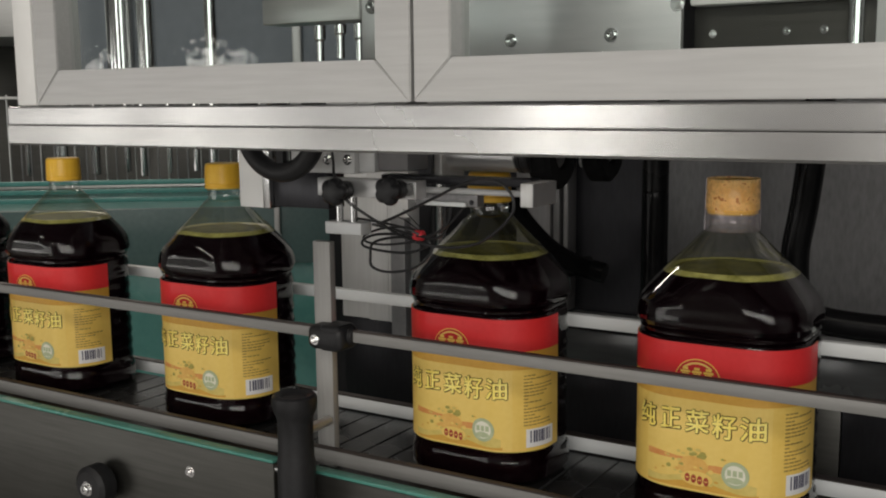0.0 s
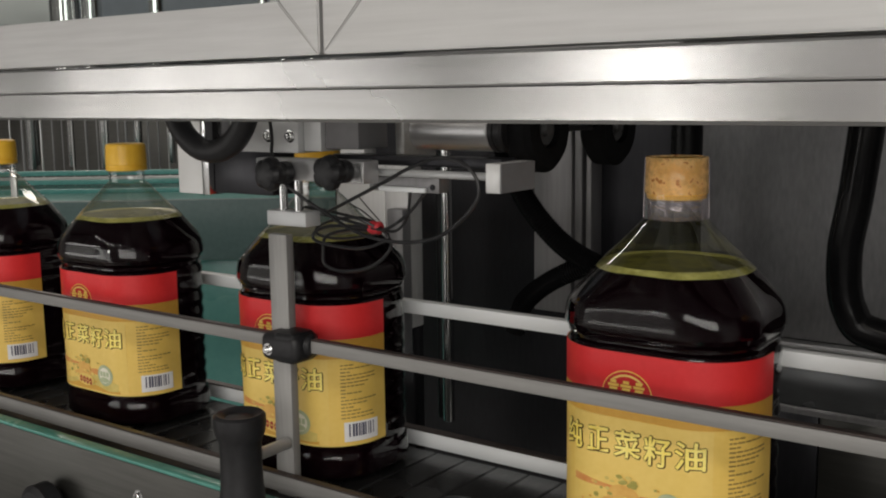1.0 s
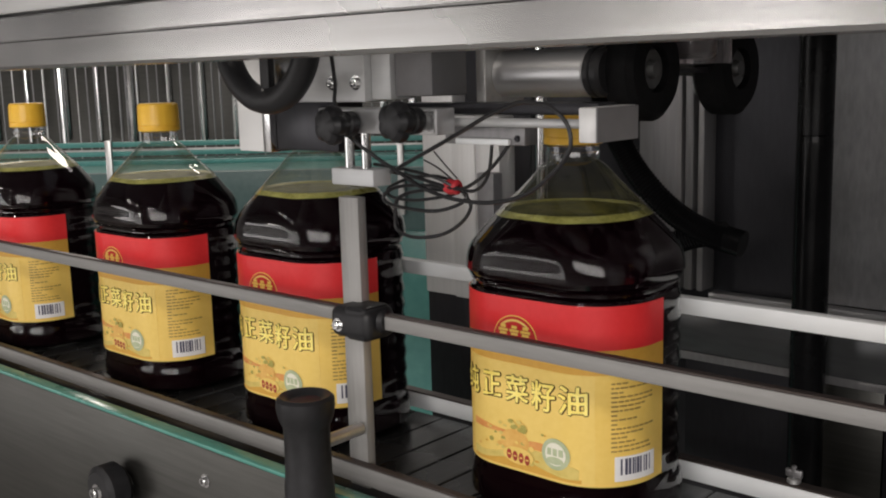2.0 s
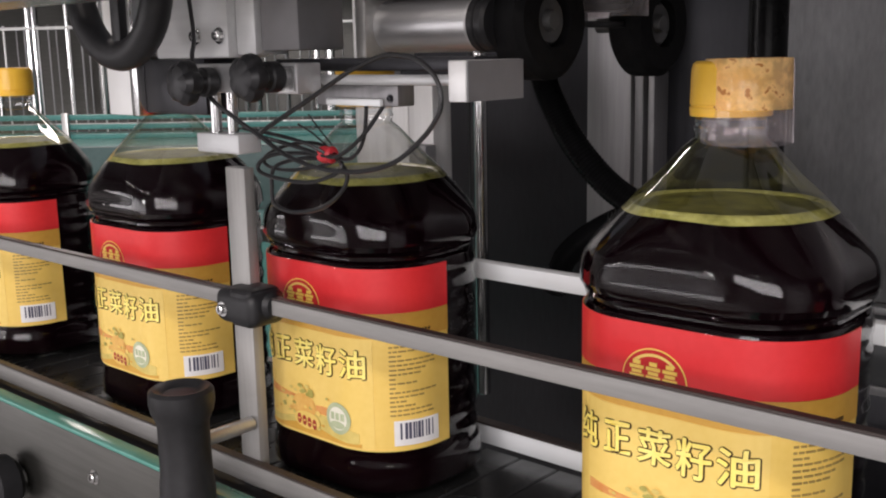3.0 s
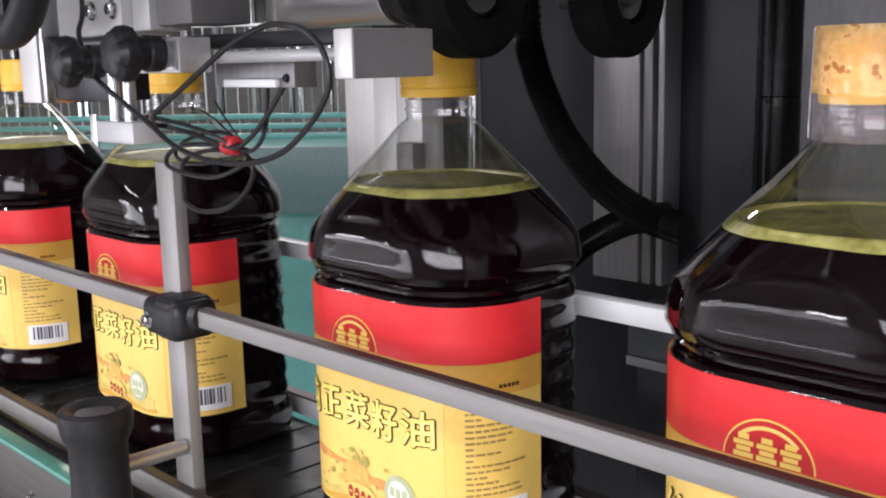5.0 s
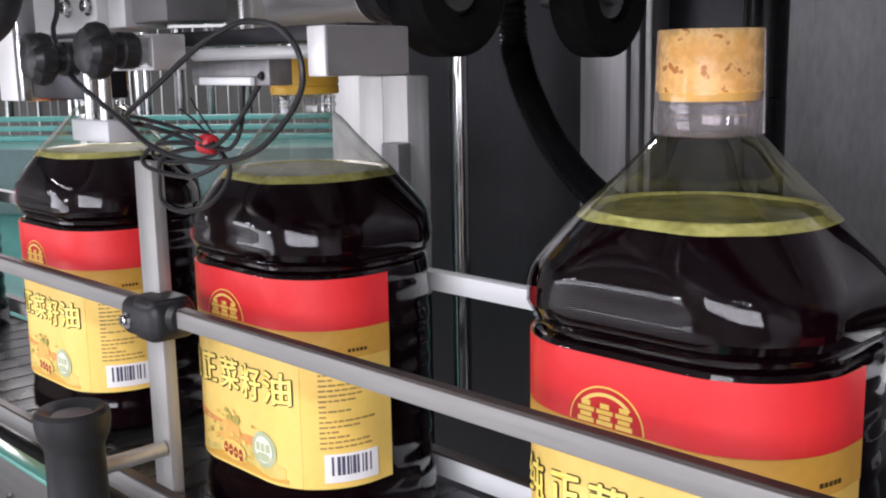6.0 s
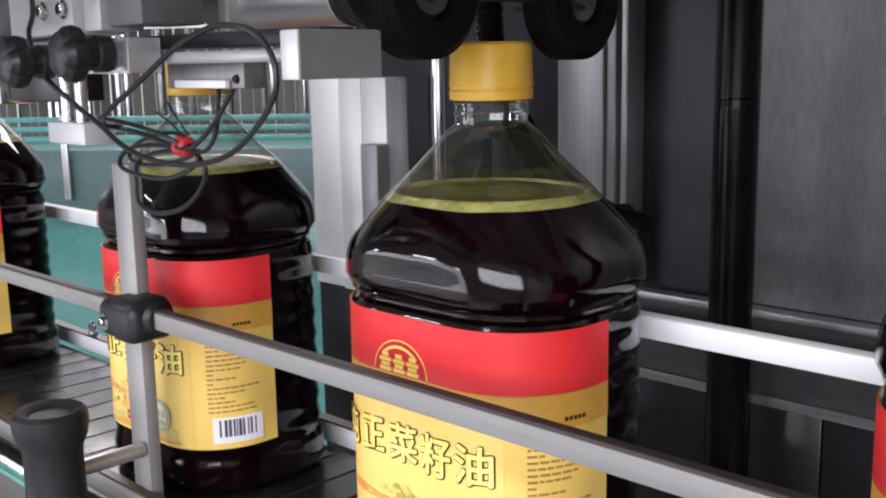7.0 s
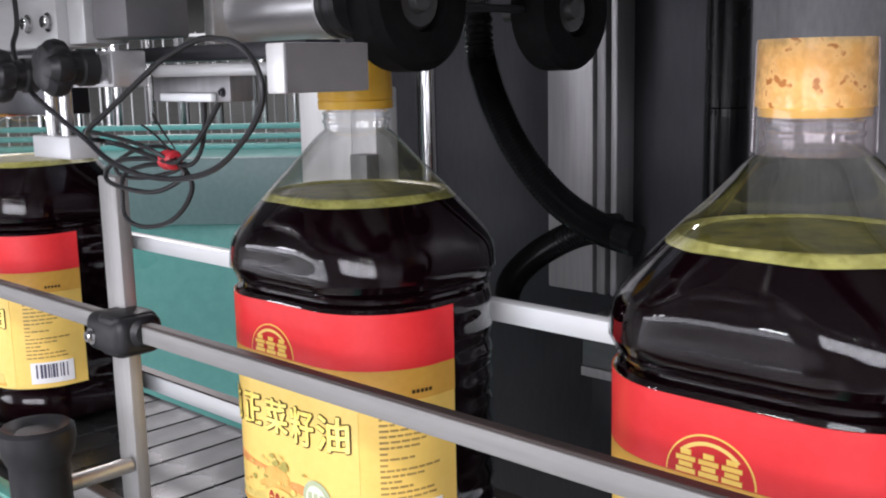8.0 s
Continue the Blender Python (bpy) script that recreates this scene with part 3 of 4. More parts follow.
def make_bottle():
    bottle = thing("oil_bottle", (0, 0, 0), "clear plastic bottle of dark rapeseed oil, red and yellow label", "bottle", "bottles on the conveyor")
    shell = part("shell", loft([v for v in body_levels() if v[0] < 0.2405], True, False, rib), PET, bottle, "clear plastic shell with rounded shoulder")
    cone = part("neck_cone", loft([v for v in body_levels() if v[0] > 0.2395], False, False, rib), PET_NECK, bottle, "clear fluted cone below the neck")
    cone.visible_shadow = False
    shell.visible_shadow = False
    neck = lathe([(0.0203, 0.2805), (0.0205, 0.2845), (0.0213, 0.2853), (0.0213, 0.2868), (0.0204, 0.2876), (0.0204, 0.2898), (0.0210, 0.2906), (0.0210, 0.2918), (0.018, 0.2928), (0.018, 0.318)], n=32)
    nk = part("neck", neck, PET_NECK, bottle, "clear threaded bottle neck with a collar")
    nk.visible_shadow = False
    lv = body_levels(0.0012, 0.2335) + [(0.2400, 0.0608, 0.0561, 0.0553)]
    part("oil", loft(lv, True, True, rib), OIL, bottle, "almost black rapeseed oil")
    film = loft([(0.2382, 0.0627, 0.0577, 0.0564), (0.2392, 0.0617, 0.0570, 0.0560), (0.2410, 0.0600, 0.0558, 0.0548), (0.2424, 0.0586, 0.0547, 0.0538), (0.2430, 0.0572, 0.0534, 0.0525), (0.2428, 0.0552, 0.0515, 0.0505), (0.2422, 0.0533, 0.0497, 0.0487), (0.2414, 0.0520, 0.0484, 0.0474)], False, False)
    for v in film.verts:
        # froth: an uneven foot against the wall and a ragged inner shore
        a = math.atan2(v.co.y, v.co.x)
        low = min(1, max(0, (0.2412 - v.co.z) / 0.0036))
        shore = min(1, max(0, (0.0575 - math.hypot(v.co.x, v.co.y)) / 0.006)) if v.co.z > 0.2413 else 0
        ragged = math.sin(3 * a + 1) + 0.5 * math.sin(7 * a + 0.4) + 0.3 * math.sin(13 * a)
        v.co.z += low * (0.0003 + 0.0004 * ragged) + 0.0002 * math.sin(4 * a + 2)
        k = 1 + shore * (0.03 * ragged + 0.01)
        v.co.x *= k
        v.co.y *= k
    part("oil_film", film, OIL_FILM, bottle, "yellow-green rim of oil at the filling line")
    part("oil_surface", loft([(0.2412, 0.0590, 0.0548, 0.0538), (0.2416, 0.0586, 0.0544, 0.0534)], False, True), OIL_TOP, bottle, "olive surface of the oil")
    knurl = lambda t, h: 0.012 * (1 if int(t / (2 * math.pi) * 80) % 2 else 0) if 0.297 < h < 0.321 else 0
    cap = lathe([(0.0215, 0.2935), (0.0232, 0.2935), (0.0235, 0.2945), (0.0235, 0.2985), (0.0228, 0.299), (0.0228, 0.300), (0.0234, 0.3005), (0.0228, 0.3205), (0.0222, 0.3235), (0.0205, 0.325), (0, 0.325)], n=80, wobble=knurl)
    part("cap", cap, CAP_YELLOW, bottle, "yellow ribbed screw cap with a tamper ring")
    label = part("label", sheet(-EDGE, EDGE, 0.040, 0.1795, 0.0005, 64), LABEL_YELLOW, bottle, "yellow wrap label with a red band")
    part("red_band", sheet(-EDGE, EDGE, 0.1465, 0.1797, 0.0009, 64), LABEL_RED, label, "red printed band")
    part("ochre_stripe", sheet(-EDGE, EDGE, 0.1275, 0.1463, 0.0009, 64, lambda u: 0.1463), LABEL_ORANGE, label, "ochre printed stripe")
    part("pale_panel", sheet(-0.058, 0.060, 0.0405, 0.127, 0.0008, 40), LABEL_PALE, label, "pale yellow front panel")
    part("emblem", blob(-0.008, 0.147, 0.0210, 0.019, 0.0012, 30, 0, 180), GOLD_PRINT, label, "gold arched emblem")
    part("emblem_field", blob(-0.008, 0.147, 0.0202, 0.0182, 0.0015, 30, 0, 180), DARKRED_PRINT, label, "dark red emblem field")
    part("emblem_arc", blob(-0.008, 0.147, 0.0182, 0.0160, 0.0018, 30, 40, 140, 0.89), LABEL_PALE, label)
    for k in range(3):
        u = -0.0238 + k * 0.0107
        # plain shapes: thick stacked bars in each block
        marks = ((0, 0.0068, 0.1474, 0.1490), (0.0010, 0.0058, 0.1496, 0.1511), (0, 0.0068, 0.1517, 0.1532), (0.0016, 0.0052, 0.1538, 0.1556))
        for u0, u1, z0, z1 in marks:
            part("emblem_stroke", sheet(u + u0 * 1.3, u + u1 * 1.3 + 0.0003, 0.1474 + (z0 - 0.1474) * 1.25, 0.1476 + (z1 - 0.1474) * 1.25, 0.0019, 1), GOLD_PRINT, label)
    for name, off, fat, mat, note in (("title_shadow", 0.0012, 0.00120, BROWN_PRINT, "brown outline of the title"), ("title", 0.0016, 0.00042, TITLE_PRINT, "gold title lettering")):
        for k, sign in enumerate("\u7eaf\u6b63\u83dc\u7c7d\u6cb9"):
            part(name, lettering(sign, (0.0198, 0.0185, 0.0215, 0.0216, 0.0222)[k], (0.0212, 0.0200, 0.0212, 0.0226, 0.0216)[k], -0.0575 + k * 0.0252, 0.0962 + (0, 0.0012, 0.0006, -0.0012, 0)[k], off, fat, 0.0002 if fat > 0.0005 else 0.0), mat, label, note)
    # harvest picture and badges along the foot
    part("field", sheet(-0.056, 0.048, 0.0425, 0.060, 0.0011, 30, lambda u: 0.0555 + 0.005 * math.sin(u * 55 + 1.0)), FIELD_PRINT, label, "pale olive field")
    part("field", sheet(-0.056, 0.050, 0.0425, 0.050, 0.0014, 30, lambda u: 0.0475 + 0.003 * math.sin(u * 70 + 2.0)), LABEL_ORANGE, label, "ochre furrow")
    part("ribbon", sheet(-0.056, -0.016, 0.0690, 0.0745, 0.0011, 16, lambda u: 0.0732 + 0.0016 * math.sin(u * 90)), RIBBON_PRINT, label, "orange-red ribbon")
    part("ribbon", sheet(0.004, 0.019, 0.0615, 0.0680, 0.0013, 8, lambda u: 0.0668 + 0.0012 * math.sin(u * 120)), RIBBON_PRINT, label, "orange-red ribbon")
    part("haystack", blob(-0.010, 0.0640, 0.0140, 0.0100, 0.0014), HAY_PRINT, label, "orange haystack")
    rnd = random.Random(5)
    for k in range(46):
        u, r = rnd.gauss(-0.012, 0.018), rnd.uniform(0.0008, 0.0026)
        z = 0.047 + abs(rnd.gauss(0, 0.013))
        if abs(u) < 0.05 and z < 0.082:
            part("harvest_fleck", blob(u, z, r, r * rnd.uniform(0.4, 0.9), 0.00165 + 0.00001 * k, 9), rnd.choice((FIELD_PRINT, HAY_PRINT, FIELD_PRINT, LABEL_ORANGE, LABEL_PALE, OLIVE_PRINT)), label)
    for k in range(10):
        part("leaf_print", blob(-0.006 + rnd.gauss(0, 0.005), 0.0765 + rnd.gauss(0, 0.002), 0.0028, 0.0016, 0.0022 + 0.00001 * k, 9), rnd.choice((FIELD_PRINT, OLIVE_PRINT)), label)
    # word mark below the picture: dark red strokes on a pale outline
    part("word_mark", blob(-0.006, 0.0535, 0.0150, 0.0070, 0.0023), LABEL_PALE, label)
    for k in range(4):
        part("badge_mark", blob(-0.0148 + k * 0.0059, 0.0535 - 0.0006 * k, 0.0025, 0.0042, 0.0026, 12), MARK_PRINT, label)
        part("badge_mark", sheet(-0.0162 + k * 0.0059, -0.0134 + k * 0.0059, 0.0530 - 0.0006 * k, 0.0540 - 0.0006 * k, 0.0028, 1), LABEL_PALE, label)
    part("round_badge", blob(0.029, 0.0625, 0.0125, 0.0125, 0.0017), GREEN_PRINT, label)
    part("round_badge", blob(0.029, 0.0625, 0.0092, 0.0092, 0.0020), BADGE_PRINT, label, "green and white round badge")
    part("badge_mark", blob(0.029, 0.0575, 0.0075, 0.0030, 0.0023, 20), GREEN_PRINT, label)
    for k in range(3):
        part("badge_mark", sheet(0.0220 + k * 0.0052, 0.0255 + k * 0.0052, 0.0615, 0.0670, 0.0023, 2), GREEN_PRINT, label)
    # small print and bar code on the leading side
    b = None
    rnd = random.Random(3)
    for k in range(16):
        z, u = 0.1205 - k * 0.0035, 0.072
        while u < 0.110:
            w = rnd.uniform(0.002, 0.006)
            if u + w < 0.111:
                b = join(b, sheet(u, u + w, z + (u - 0.09) * 0.02, z + 0.0012 + (u - 0.09) * 0.02, 0.0010, 2))
            u += w + 0.001
            if rnd.random() < 0.09:
                break
    tagged(part("small_print", b, SMALL_PRINT, label, "lines of small brown print"), kind="stuff")
    for u in (0.092, 0.0948, 0.0976, 0.1004, 0.1032):
        part("print_mark", sheet(u, u + 0.0019, 0.1315, 0.1336, 0.0013, 2), BROWN_PRINT, label)
    part("bar_code", sheet(0.0745, 0.1115, 0.0445, 0.064, 0.0012, 12), WHITE_PRINT, label, "white bar code field")
    u = 0.079
    while u < 0.1065:
        w = rnd.choice((0.0009, 0.0014, 0.0021))
        part("bar_code_line", sheet(u, u + w, 0.0495, 0.0622, 0.0015, 1), BLACK_PRINT, label)
        u += w + rnd.choice((0.0008, 0.0012, 0.0022))
    for o in bottle.children_recursive:
        if o.name.startswith(("title", "emblem", "badge", "small", "print", "bar_code", "oval", "round", "word", "leaf", "harvest")):
            o.data.polygons.foreach_set("use_smooth", [False] * len(o.data.polygons))
    return bottle


first = make_bottle()
START = {"a": 0.4082, "b": 0.1461, "c": -0.2394, "d": -0.5469, "e": -0.8177, "f": -1.1331, "g": -1.4321, "h": -1.9011}
bottles = {"a": first}
for k in "bcdefgh":
    bottles[k] = copy_thing(first, pose(START[k], 0, 0))


# ---- shrink sleeves ----
def make_sleeve():
    s = thing("shrink_sleeve", (0, 0, 0), "clear shrink-film sleeve printed with brown marks over the cap", "sleeve", "shrink sleeves")
    part("film", lathe([(0.0252, 0.2775), (0.0254, 0.2780), (0.0250, 0.2975)], n=40), SLEEVE_FILM, s, "clear lower film")
    part("printed_film", lathe([(0.0250, 0.2977), (0.0248, 0.305), (0.0243, 0.3258), (0.0241, 0.3263)], n=40), SLEEVE_PRINT, s, "orange-brown printed film")
    # light caught by the film's edges, painted as two milky strips, one on each side
    for a in (22, 204):
        c, d = math.cos(radians(a)), math.sin(radians(a))
        b = bmesh.new()
        quad = [b.verts.new((c * r - d * w, d * r + c * w, z)) for r, w, z in ((0.0253, -0.0004, 0.2780), (0.0260, 0.0, 0.2780), (0.0253, 0.0004, 0.2780), (0.0243, -0.0004, 0.3258), (0.0250, 0.0, 0.3258), (0.0243, 0.0004, 0.3258))]
        for f in ((0, 1, 4, 3), (1, 2, 5, 4), (2, 0, 3, 5), (0, 2, 1), (3, 4, 5)):
            b.faces.new([quad[i] for i in f])
        bmesh.ops.recalc_face_normals(b, faces=b.faces[:])
        part("edge_glint", b, FILM_EDGE_GLINT, s, "milky strip painted as the film edge's glint")
    for o in s.children:
        o.visible_shadow = False
    return s


sleeve = make_sleeve()
sleeves = {"a": sleeve}
for k in "bcdefg":
    sleeves[k] = copy_thing(sleeve, pose(0, 0, 0.1))

# ---- conveyor ----
belt = thing("conveyor_belt", (0, 0, 0), "shiny steel slat-top conveyor belt carrying the bottles", "conveyor")
PITCH = 0.0381
slat_bm = box(-PITCH / 2 + 0.0007, PITCH / 2 - 0.0007, -0.078, 0.078, -0.006, 0, 0.0012, None, 1)
slat = part("slat", slat_bm, BELT, belt, smooth=False)
slat.location.x = -3.6
N_SLATS = 138
for i in range(1, N_SLATS):
    o = new("slat", slat.data)
    o.parent, o.location = belt, (-3.6 + i * PITCH, 0, 0)
part("chain", box(-3.62, 1.66, -0.045, 0.045, -0.02, -0.0065, 0.002), BELT_DARK, belt, "dark chain under the slats")

frame_x0, frame_x1 = -3.2, 1.9
conveyor = thing("conveyor", (0, 0, 0), "stainless conveyor frame with a green-edged acrylic side guard", "conveyor")
part("bed", box(frame_x0, frame_x1, -0.082, 0.082, -0.05, -0.022, 0.002), DARK_STEEL, conveyor)
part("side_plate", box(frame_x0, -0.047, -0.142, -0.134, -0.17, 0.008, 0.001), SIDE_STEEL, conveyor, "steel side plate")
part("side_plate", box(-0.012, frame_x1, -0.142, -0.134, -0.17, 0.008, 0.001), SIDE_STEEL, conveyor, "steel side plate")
part("guard_edge", box(frame_x0, -0.047, -0.143, -0.129, 0.0085, 0.0125, 0.001), ACRYLIC, conveyor, "green acrylic edge")
part("guard_edge", box(-0.012, frame_x1, -0.143, -0.129, 0.0085, 0.0125, 0.001), ACRYLIC, conveyor, "green acrylic edge")
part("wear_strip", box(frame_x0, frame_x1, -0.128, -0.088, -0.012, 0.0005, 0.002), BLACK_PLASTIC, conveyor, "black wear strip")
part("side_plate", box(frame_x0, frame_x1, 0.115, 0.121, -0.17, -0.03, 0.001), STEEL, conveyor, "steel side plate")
for x in (-0.174, -1.0, 0.45, 1.2):
    part("screw", bolt(0.0045, (x, -0.142, -0.024)), CHROME, conveyor)
for x in (-2.6, -1.0, 0.9):
    for y in (-0.11, 0.1):
        part("leg", box(x - 0.02, x + 0.02, y - 0.02, y + 0.02, -0.9, -0.17, 0.002), STEEL_V, conveyor)


def strip(name, y0, y1, z0, z1, mat, label, x0=-3.2, x1=1.9, edge=True):
    """A long flat guide rail: the bar, an upper edge coloured as a dark reflection, and end plugs."""
    r = thing(name, (0, 0, 0), label, "guide rail", "guide rails")
    top = z1 - 0.0019 if edge else z1
    part("bar", box(x0, x1, y0, y1, z0, top, 0.0009, None, 2), mat, r)
    if edge:
        part("upper_edge", box(x0, x1, y0 + 0.0003, y1 - 0.0003, top + 0.0001, z1, 0.0004, None, 1), RAIL_TOP_REFLECTION, r, "upper edge with its dark reflection put into the colour")
    for x in (x0 - 0.006, x1 + 0.0001):
        part("end_plug", box(x, x + 0.0058, y0, y1, z0, z1, 0.001, None, 1), BLACK_PLASTIC, r, "black end plug")
    return r


strip("guide_rail", -0.108, -0.1005, 0.1475, 0.1605, MATT_STEEL, "long stainless guide rail in front of the bottles")
strip("guide_rail", -0.107, -0.099, 0.006, 0.024, MATT_STEEL, "low stainless guide rail at the belt's edge")
strip("guide_rail", 0.083, 0.095, 0.146, 0.160, WHITE_PLASTIC, "white plastic guide rail behind the bottles", edge=False)
strip("guide_rail", 0.083, 0.095, 0.001, 0.019, WHITE_PLASTIC, "low white plastic guide rail behind the bottles")


def make_rail_post(x):
    """A square post with the black clamp that holds the front rail, and its locking handle."""
    p = thing("rail_post", (x, 0, 0), "flat steel post with a black rail clamp", "post", "rail posts")
    part("post", box(-0.0175, 0.0055, -0.100, -0.0905, -0.03, 0.252, 0.0010), POST_STEEL, p, "brushed flat steel bar")
    b = box(-0.013, 0.034, -0.1215, -0.087, 0.1375, 0.1640, 0.008, None, 4)
    box(0.002, 0.030, -0.1205, -0.088, 0.1365, 0.1655, 0.006, b, 3)
    cyl(0.0105, 0.034, 0.040, (0, -0.1045, 0.154), "x", 24, b, 0.003)
    part("clamp", b, BLACK_PLASTIC, p, "black plastic clamp block")
    part("clamp_screw", bolt(0.0038, (-0.0005, -0.1215, 0.149)), CHROME, p)
    part("cross_bolt", cyl(0.0055, -0.155, -0.101, (0.0, 0, 0.054), "y", 16, None, 0.001), STEEL, p, "steel cross bolt")
    h = lathe([(0, 0.0985), (0.0125, 0.0985), (0.0165, 0.1015), (0.0205, 0.1025), (0.0232, 0.1000), (0.0236, 0.0930), (0.0222, 0.0850), (0.0200, 0.0800), (0.0186, 0.0765), (0.0186, 0.055), (0.0190, 0.036), (0.0200, 0.030), (0.0200, -0.05), (0, -0.05)], (0.008, -0.168, 0), "z", 28)
    part("locking_handle", h, BLACK_PLASTIC, p, "black plastic locking handle")
    part("pin", cyl(0.004, -0.028, 0.02, (0, -0.158, 0.012), "x", 14), CHROME, p)
    return p


for x, y in ((0.30, 0.089), (-0.45, 0.089), (0.92, 0.089)):
    nut = thing("wing_nut", (x, y, 0.0), "small steel wing nut on the low rear rail", "nut", "rail nuts")
    part("stud", cyl(0.0022, 0.0192, 0.034, (0, 0, 0), "z", 10), UPRIGHT, nut)
    part("wing", box(-0.007, 0.007, -0.002, 0.002, 0.024, 0.031, 0.0015), UPRIGHT, nut)
    part("washer", cyl(0.0055, 0.0192, 0.0235, (0, 0, 0), "z", 14), STEEL, nut)
post = make_rail_post(0.0)
copy_thing(post, pose(-1.02, 0, 0))
copy_thing(post, pose(1.02, 0, 0))

wheel_knob = thing("side_knob", (-0.312, -0.15, -0.06), "round black plastic hand knob on the conveyor side", "knob")
part("grip", lathe([(0, 0.02), (0.02, 0.02), (0.026, 0.014), (0.026, -0.004), (0.02, -0.008), (0, -0.008)], (0, -0.02, 0), "y", 28), BLACK_PLASTIC, wheel_knob)
part("stem", cyl(0.008, 0, 0.02, (0, -0.012, 0), "y"), CHROME, wheel_knob)
part("hub_screw", bolt(0.006, (0, -0.028, 0)), CHROME, wheel_knob)

# ---- machine enclosure over the conveyor ----
enclosure = thing("machine_enclosure", (0, 0, 0), "stainless machine enclosure with framed glass doors over the conveyor", "machine")
beam = box(-0.215, 1.9, -0.322, -0.282, 0.381, 0.399, 0.0015)
part("cross_beam", beam, POLISHED, enclosure, "brushed stainless cross beam", smooth=False)
bm = bmesh.new()
vs = [bm.verts.new(c) for x in (-0.215, 1.9) for c in ((x, -0.3222, 0.3805), (x, -0.3226, 0.364), (x, -0.320, 0.362), (x, -0.283, 0.362), (x, -0.283, 0.3805))]
for i in range(5):
    j = (i + 1) % 5
    bm.faces.new((vs[i], vs[j], vs[5 + j], vs[5 + i]))
bm.faces.new(vs[:5][::-1])
bm.faces.new(vs[5:])
bmesh.ops.recalc_face_normals(bm, faces=bm.faces[:])
part("beam_lip", bm, LIP_STEEL, enclosure, "folded lower lip of the beam", smooth=False)
# white upright strip left of the doors
part("corner_strip", box(-0.198, -0.1705, -0.322, -0.284, 0.4, 1.2, 0.0015), WHITE_ENAMEL, enclosure, "white upright strip at the enclosure's corner")
part("roof", box(-0.215, 1.9, -0.32, 0.5, 1.2, 1.22, 0.001), STEEL, enclosure)


def member(quad, y0=-0.328, y1=-0.300):
    b = bmesh.new()
    cx, cz = sum(q[0] for q in quad) / 4, sum(q[1] for q in quad) / 4
    quad = [(x + math.copysign(0.0002, cx - x), z + math.copysign(0.0002, cz - z)) for x, z in quad]
    lo, hi = [b.verts.new((x, y0, z)) for x, z in quad], [b.verts.new((x, y1, z)) for x, z in quad]
    b.faces.new(lo)
    b.faces.new(hi[::-1])
    for m in range(4):
        n = (m + 1) % 4
        b.faces.new((lo[n], lo[m], hi[m], hi[n]))
    bmesh.ops.recalc_face_normals(b, faces=b.faces[:])
    bmesh.ops.bevel(b, geom=b.edges[:], offset=0.0009, segments=2, affect="EDGES")
    return b


def door_leaf(x0, x1):
    """A glazed door with mitred steel rails and stiles."""
    z0, z1, w = 0.4004, 1.18, 0.032
    d = thing("machine_door", (0, 0, 0), "closed glass machine door in a mitred steel frame", "door", "machine doors")
    o = ((x0, z0), (x1, z0), (x1, z1), (x0, z1))
    i = ((x0 + w, z0 + w), (x1 - w, z0 + w), (x1 - w, z1 - w), (x0 + w, z1 - w))
    for k, name in enumerate(("rail", "stile", "rail", "stile")):
        j = (k + 1) % 4
        part(name, member((o[k], o[j], i[j], i[k])), DOOR_STEEL, d)
    g = part("pane", box(x0 + w - 0.004, x1 - w + 0.004, -0.312, -0.308, z0 + w - 0.004, z1 - w + 0.004, 0), GLASS, d, "clear glass pane")
    g.visible_shadow = False
    return d


door_leaf(-0.160, 0.2635)
door_leaf(0.266, 0.78)
door_leaf(0.7825, 1.3)

mount = thing("mounting_plate", (0, 0, 0), "grey steel mounting plate with socket screws behind the glass", "plate")
part("plate", box(0.19, 0.408, -0.157, -0.150, 0.40, 0.62, 0.001), ALU, mount)
for x, z in ((0.256, 0.452), (0.349, 0.453), (0.405, 0.475)):
    part("screw", bolt(0.004, (x, -0.157, z)), CHROME, mount)

valve = thing("valve_block", (0, 0, 0), "steel valve block with three chrome nozzles behind the glass", "valve block")
part("body", box(-0.012, 0.106, -0.175, -0.14, 0.476, 0.50, 0.0015), STEEL, valve)
part("cheek", box(0.1065, 0.135, -0.172, -0.14, 0.44, 0.62, 0.001), ALU, valve, "screwed side cheek")
part("screw", bolt(0.0045, (0.119, -0.172, 0.487)), CHROME, valve)
for x, z in ((0.046, 0.437), (0.071, 0.442), (0.094, 0.437)):
    part("nozzle", lathe([(0, z), (0.004, z), (0.004, z + 0.022), (0.006, z + 0.024), (0.006, 0.474), (0, 0.476)], (x, -0.158, 0), "z", 18), CHROME, valve, "chrome nozzle")
for x in (0.0, 0.04, 0.08):
    part("pipe", cyl(0.008, 0.50, 0.70, (x, -0.158, 0), "z", 18), CHROME, valve)
rail_box = thing("glazed_rail_box", (0, 0, 0), "dark brown steel box under a white rail behind the glass", "box")
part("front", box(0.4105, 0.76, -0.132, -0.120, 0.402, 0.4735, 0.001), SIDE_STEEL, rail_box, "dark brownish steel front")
part("top_rail", box(0.4105, 0.76, -0.145, -0.110, 0.474, 0.52, 0.002), WHITE_ENAMEL, rail_box, "white top rail")
part("tube", cyl(0.006, 0.402, 0.4735, (0.536, -0.1385, 0), "z", 18), CHROME, rail_box, "bright upright tube")
part("end_strip", box(0.550, 0.585, -0.140, -0.1325, 0.402, 0.4735, 0.001), PALE_ALU, rail_box, "pale end strip")
for x in (0.426, 0.484, 0.512):
    part("screw", bolt(0.0022, (x, -0.132, 0.452)), CHROME, rail_box)
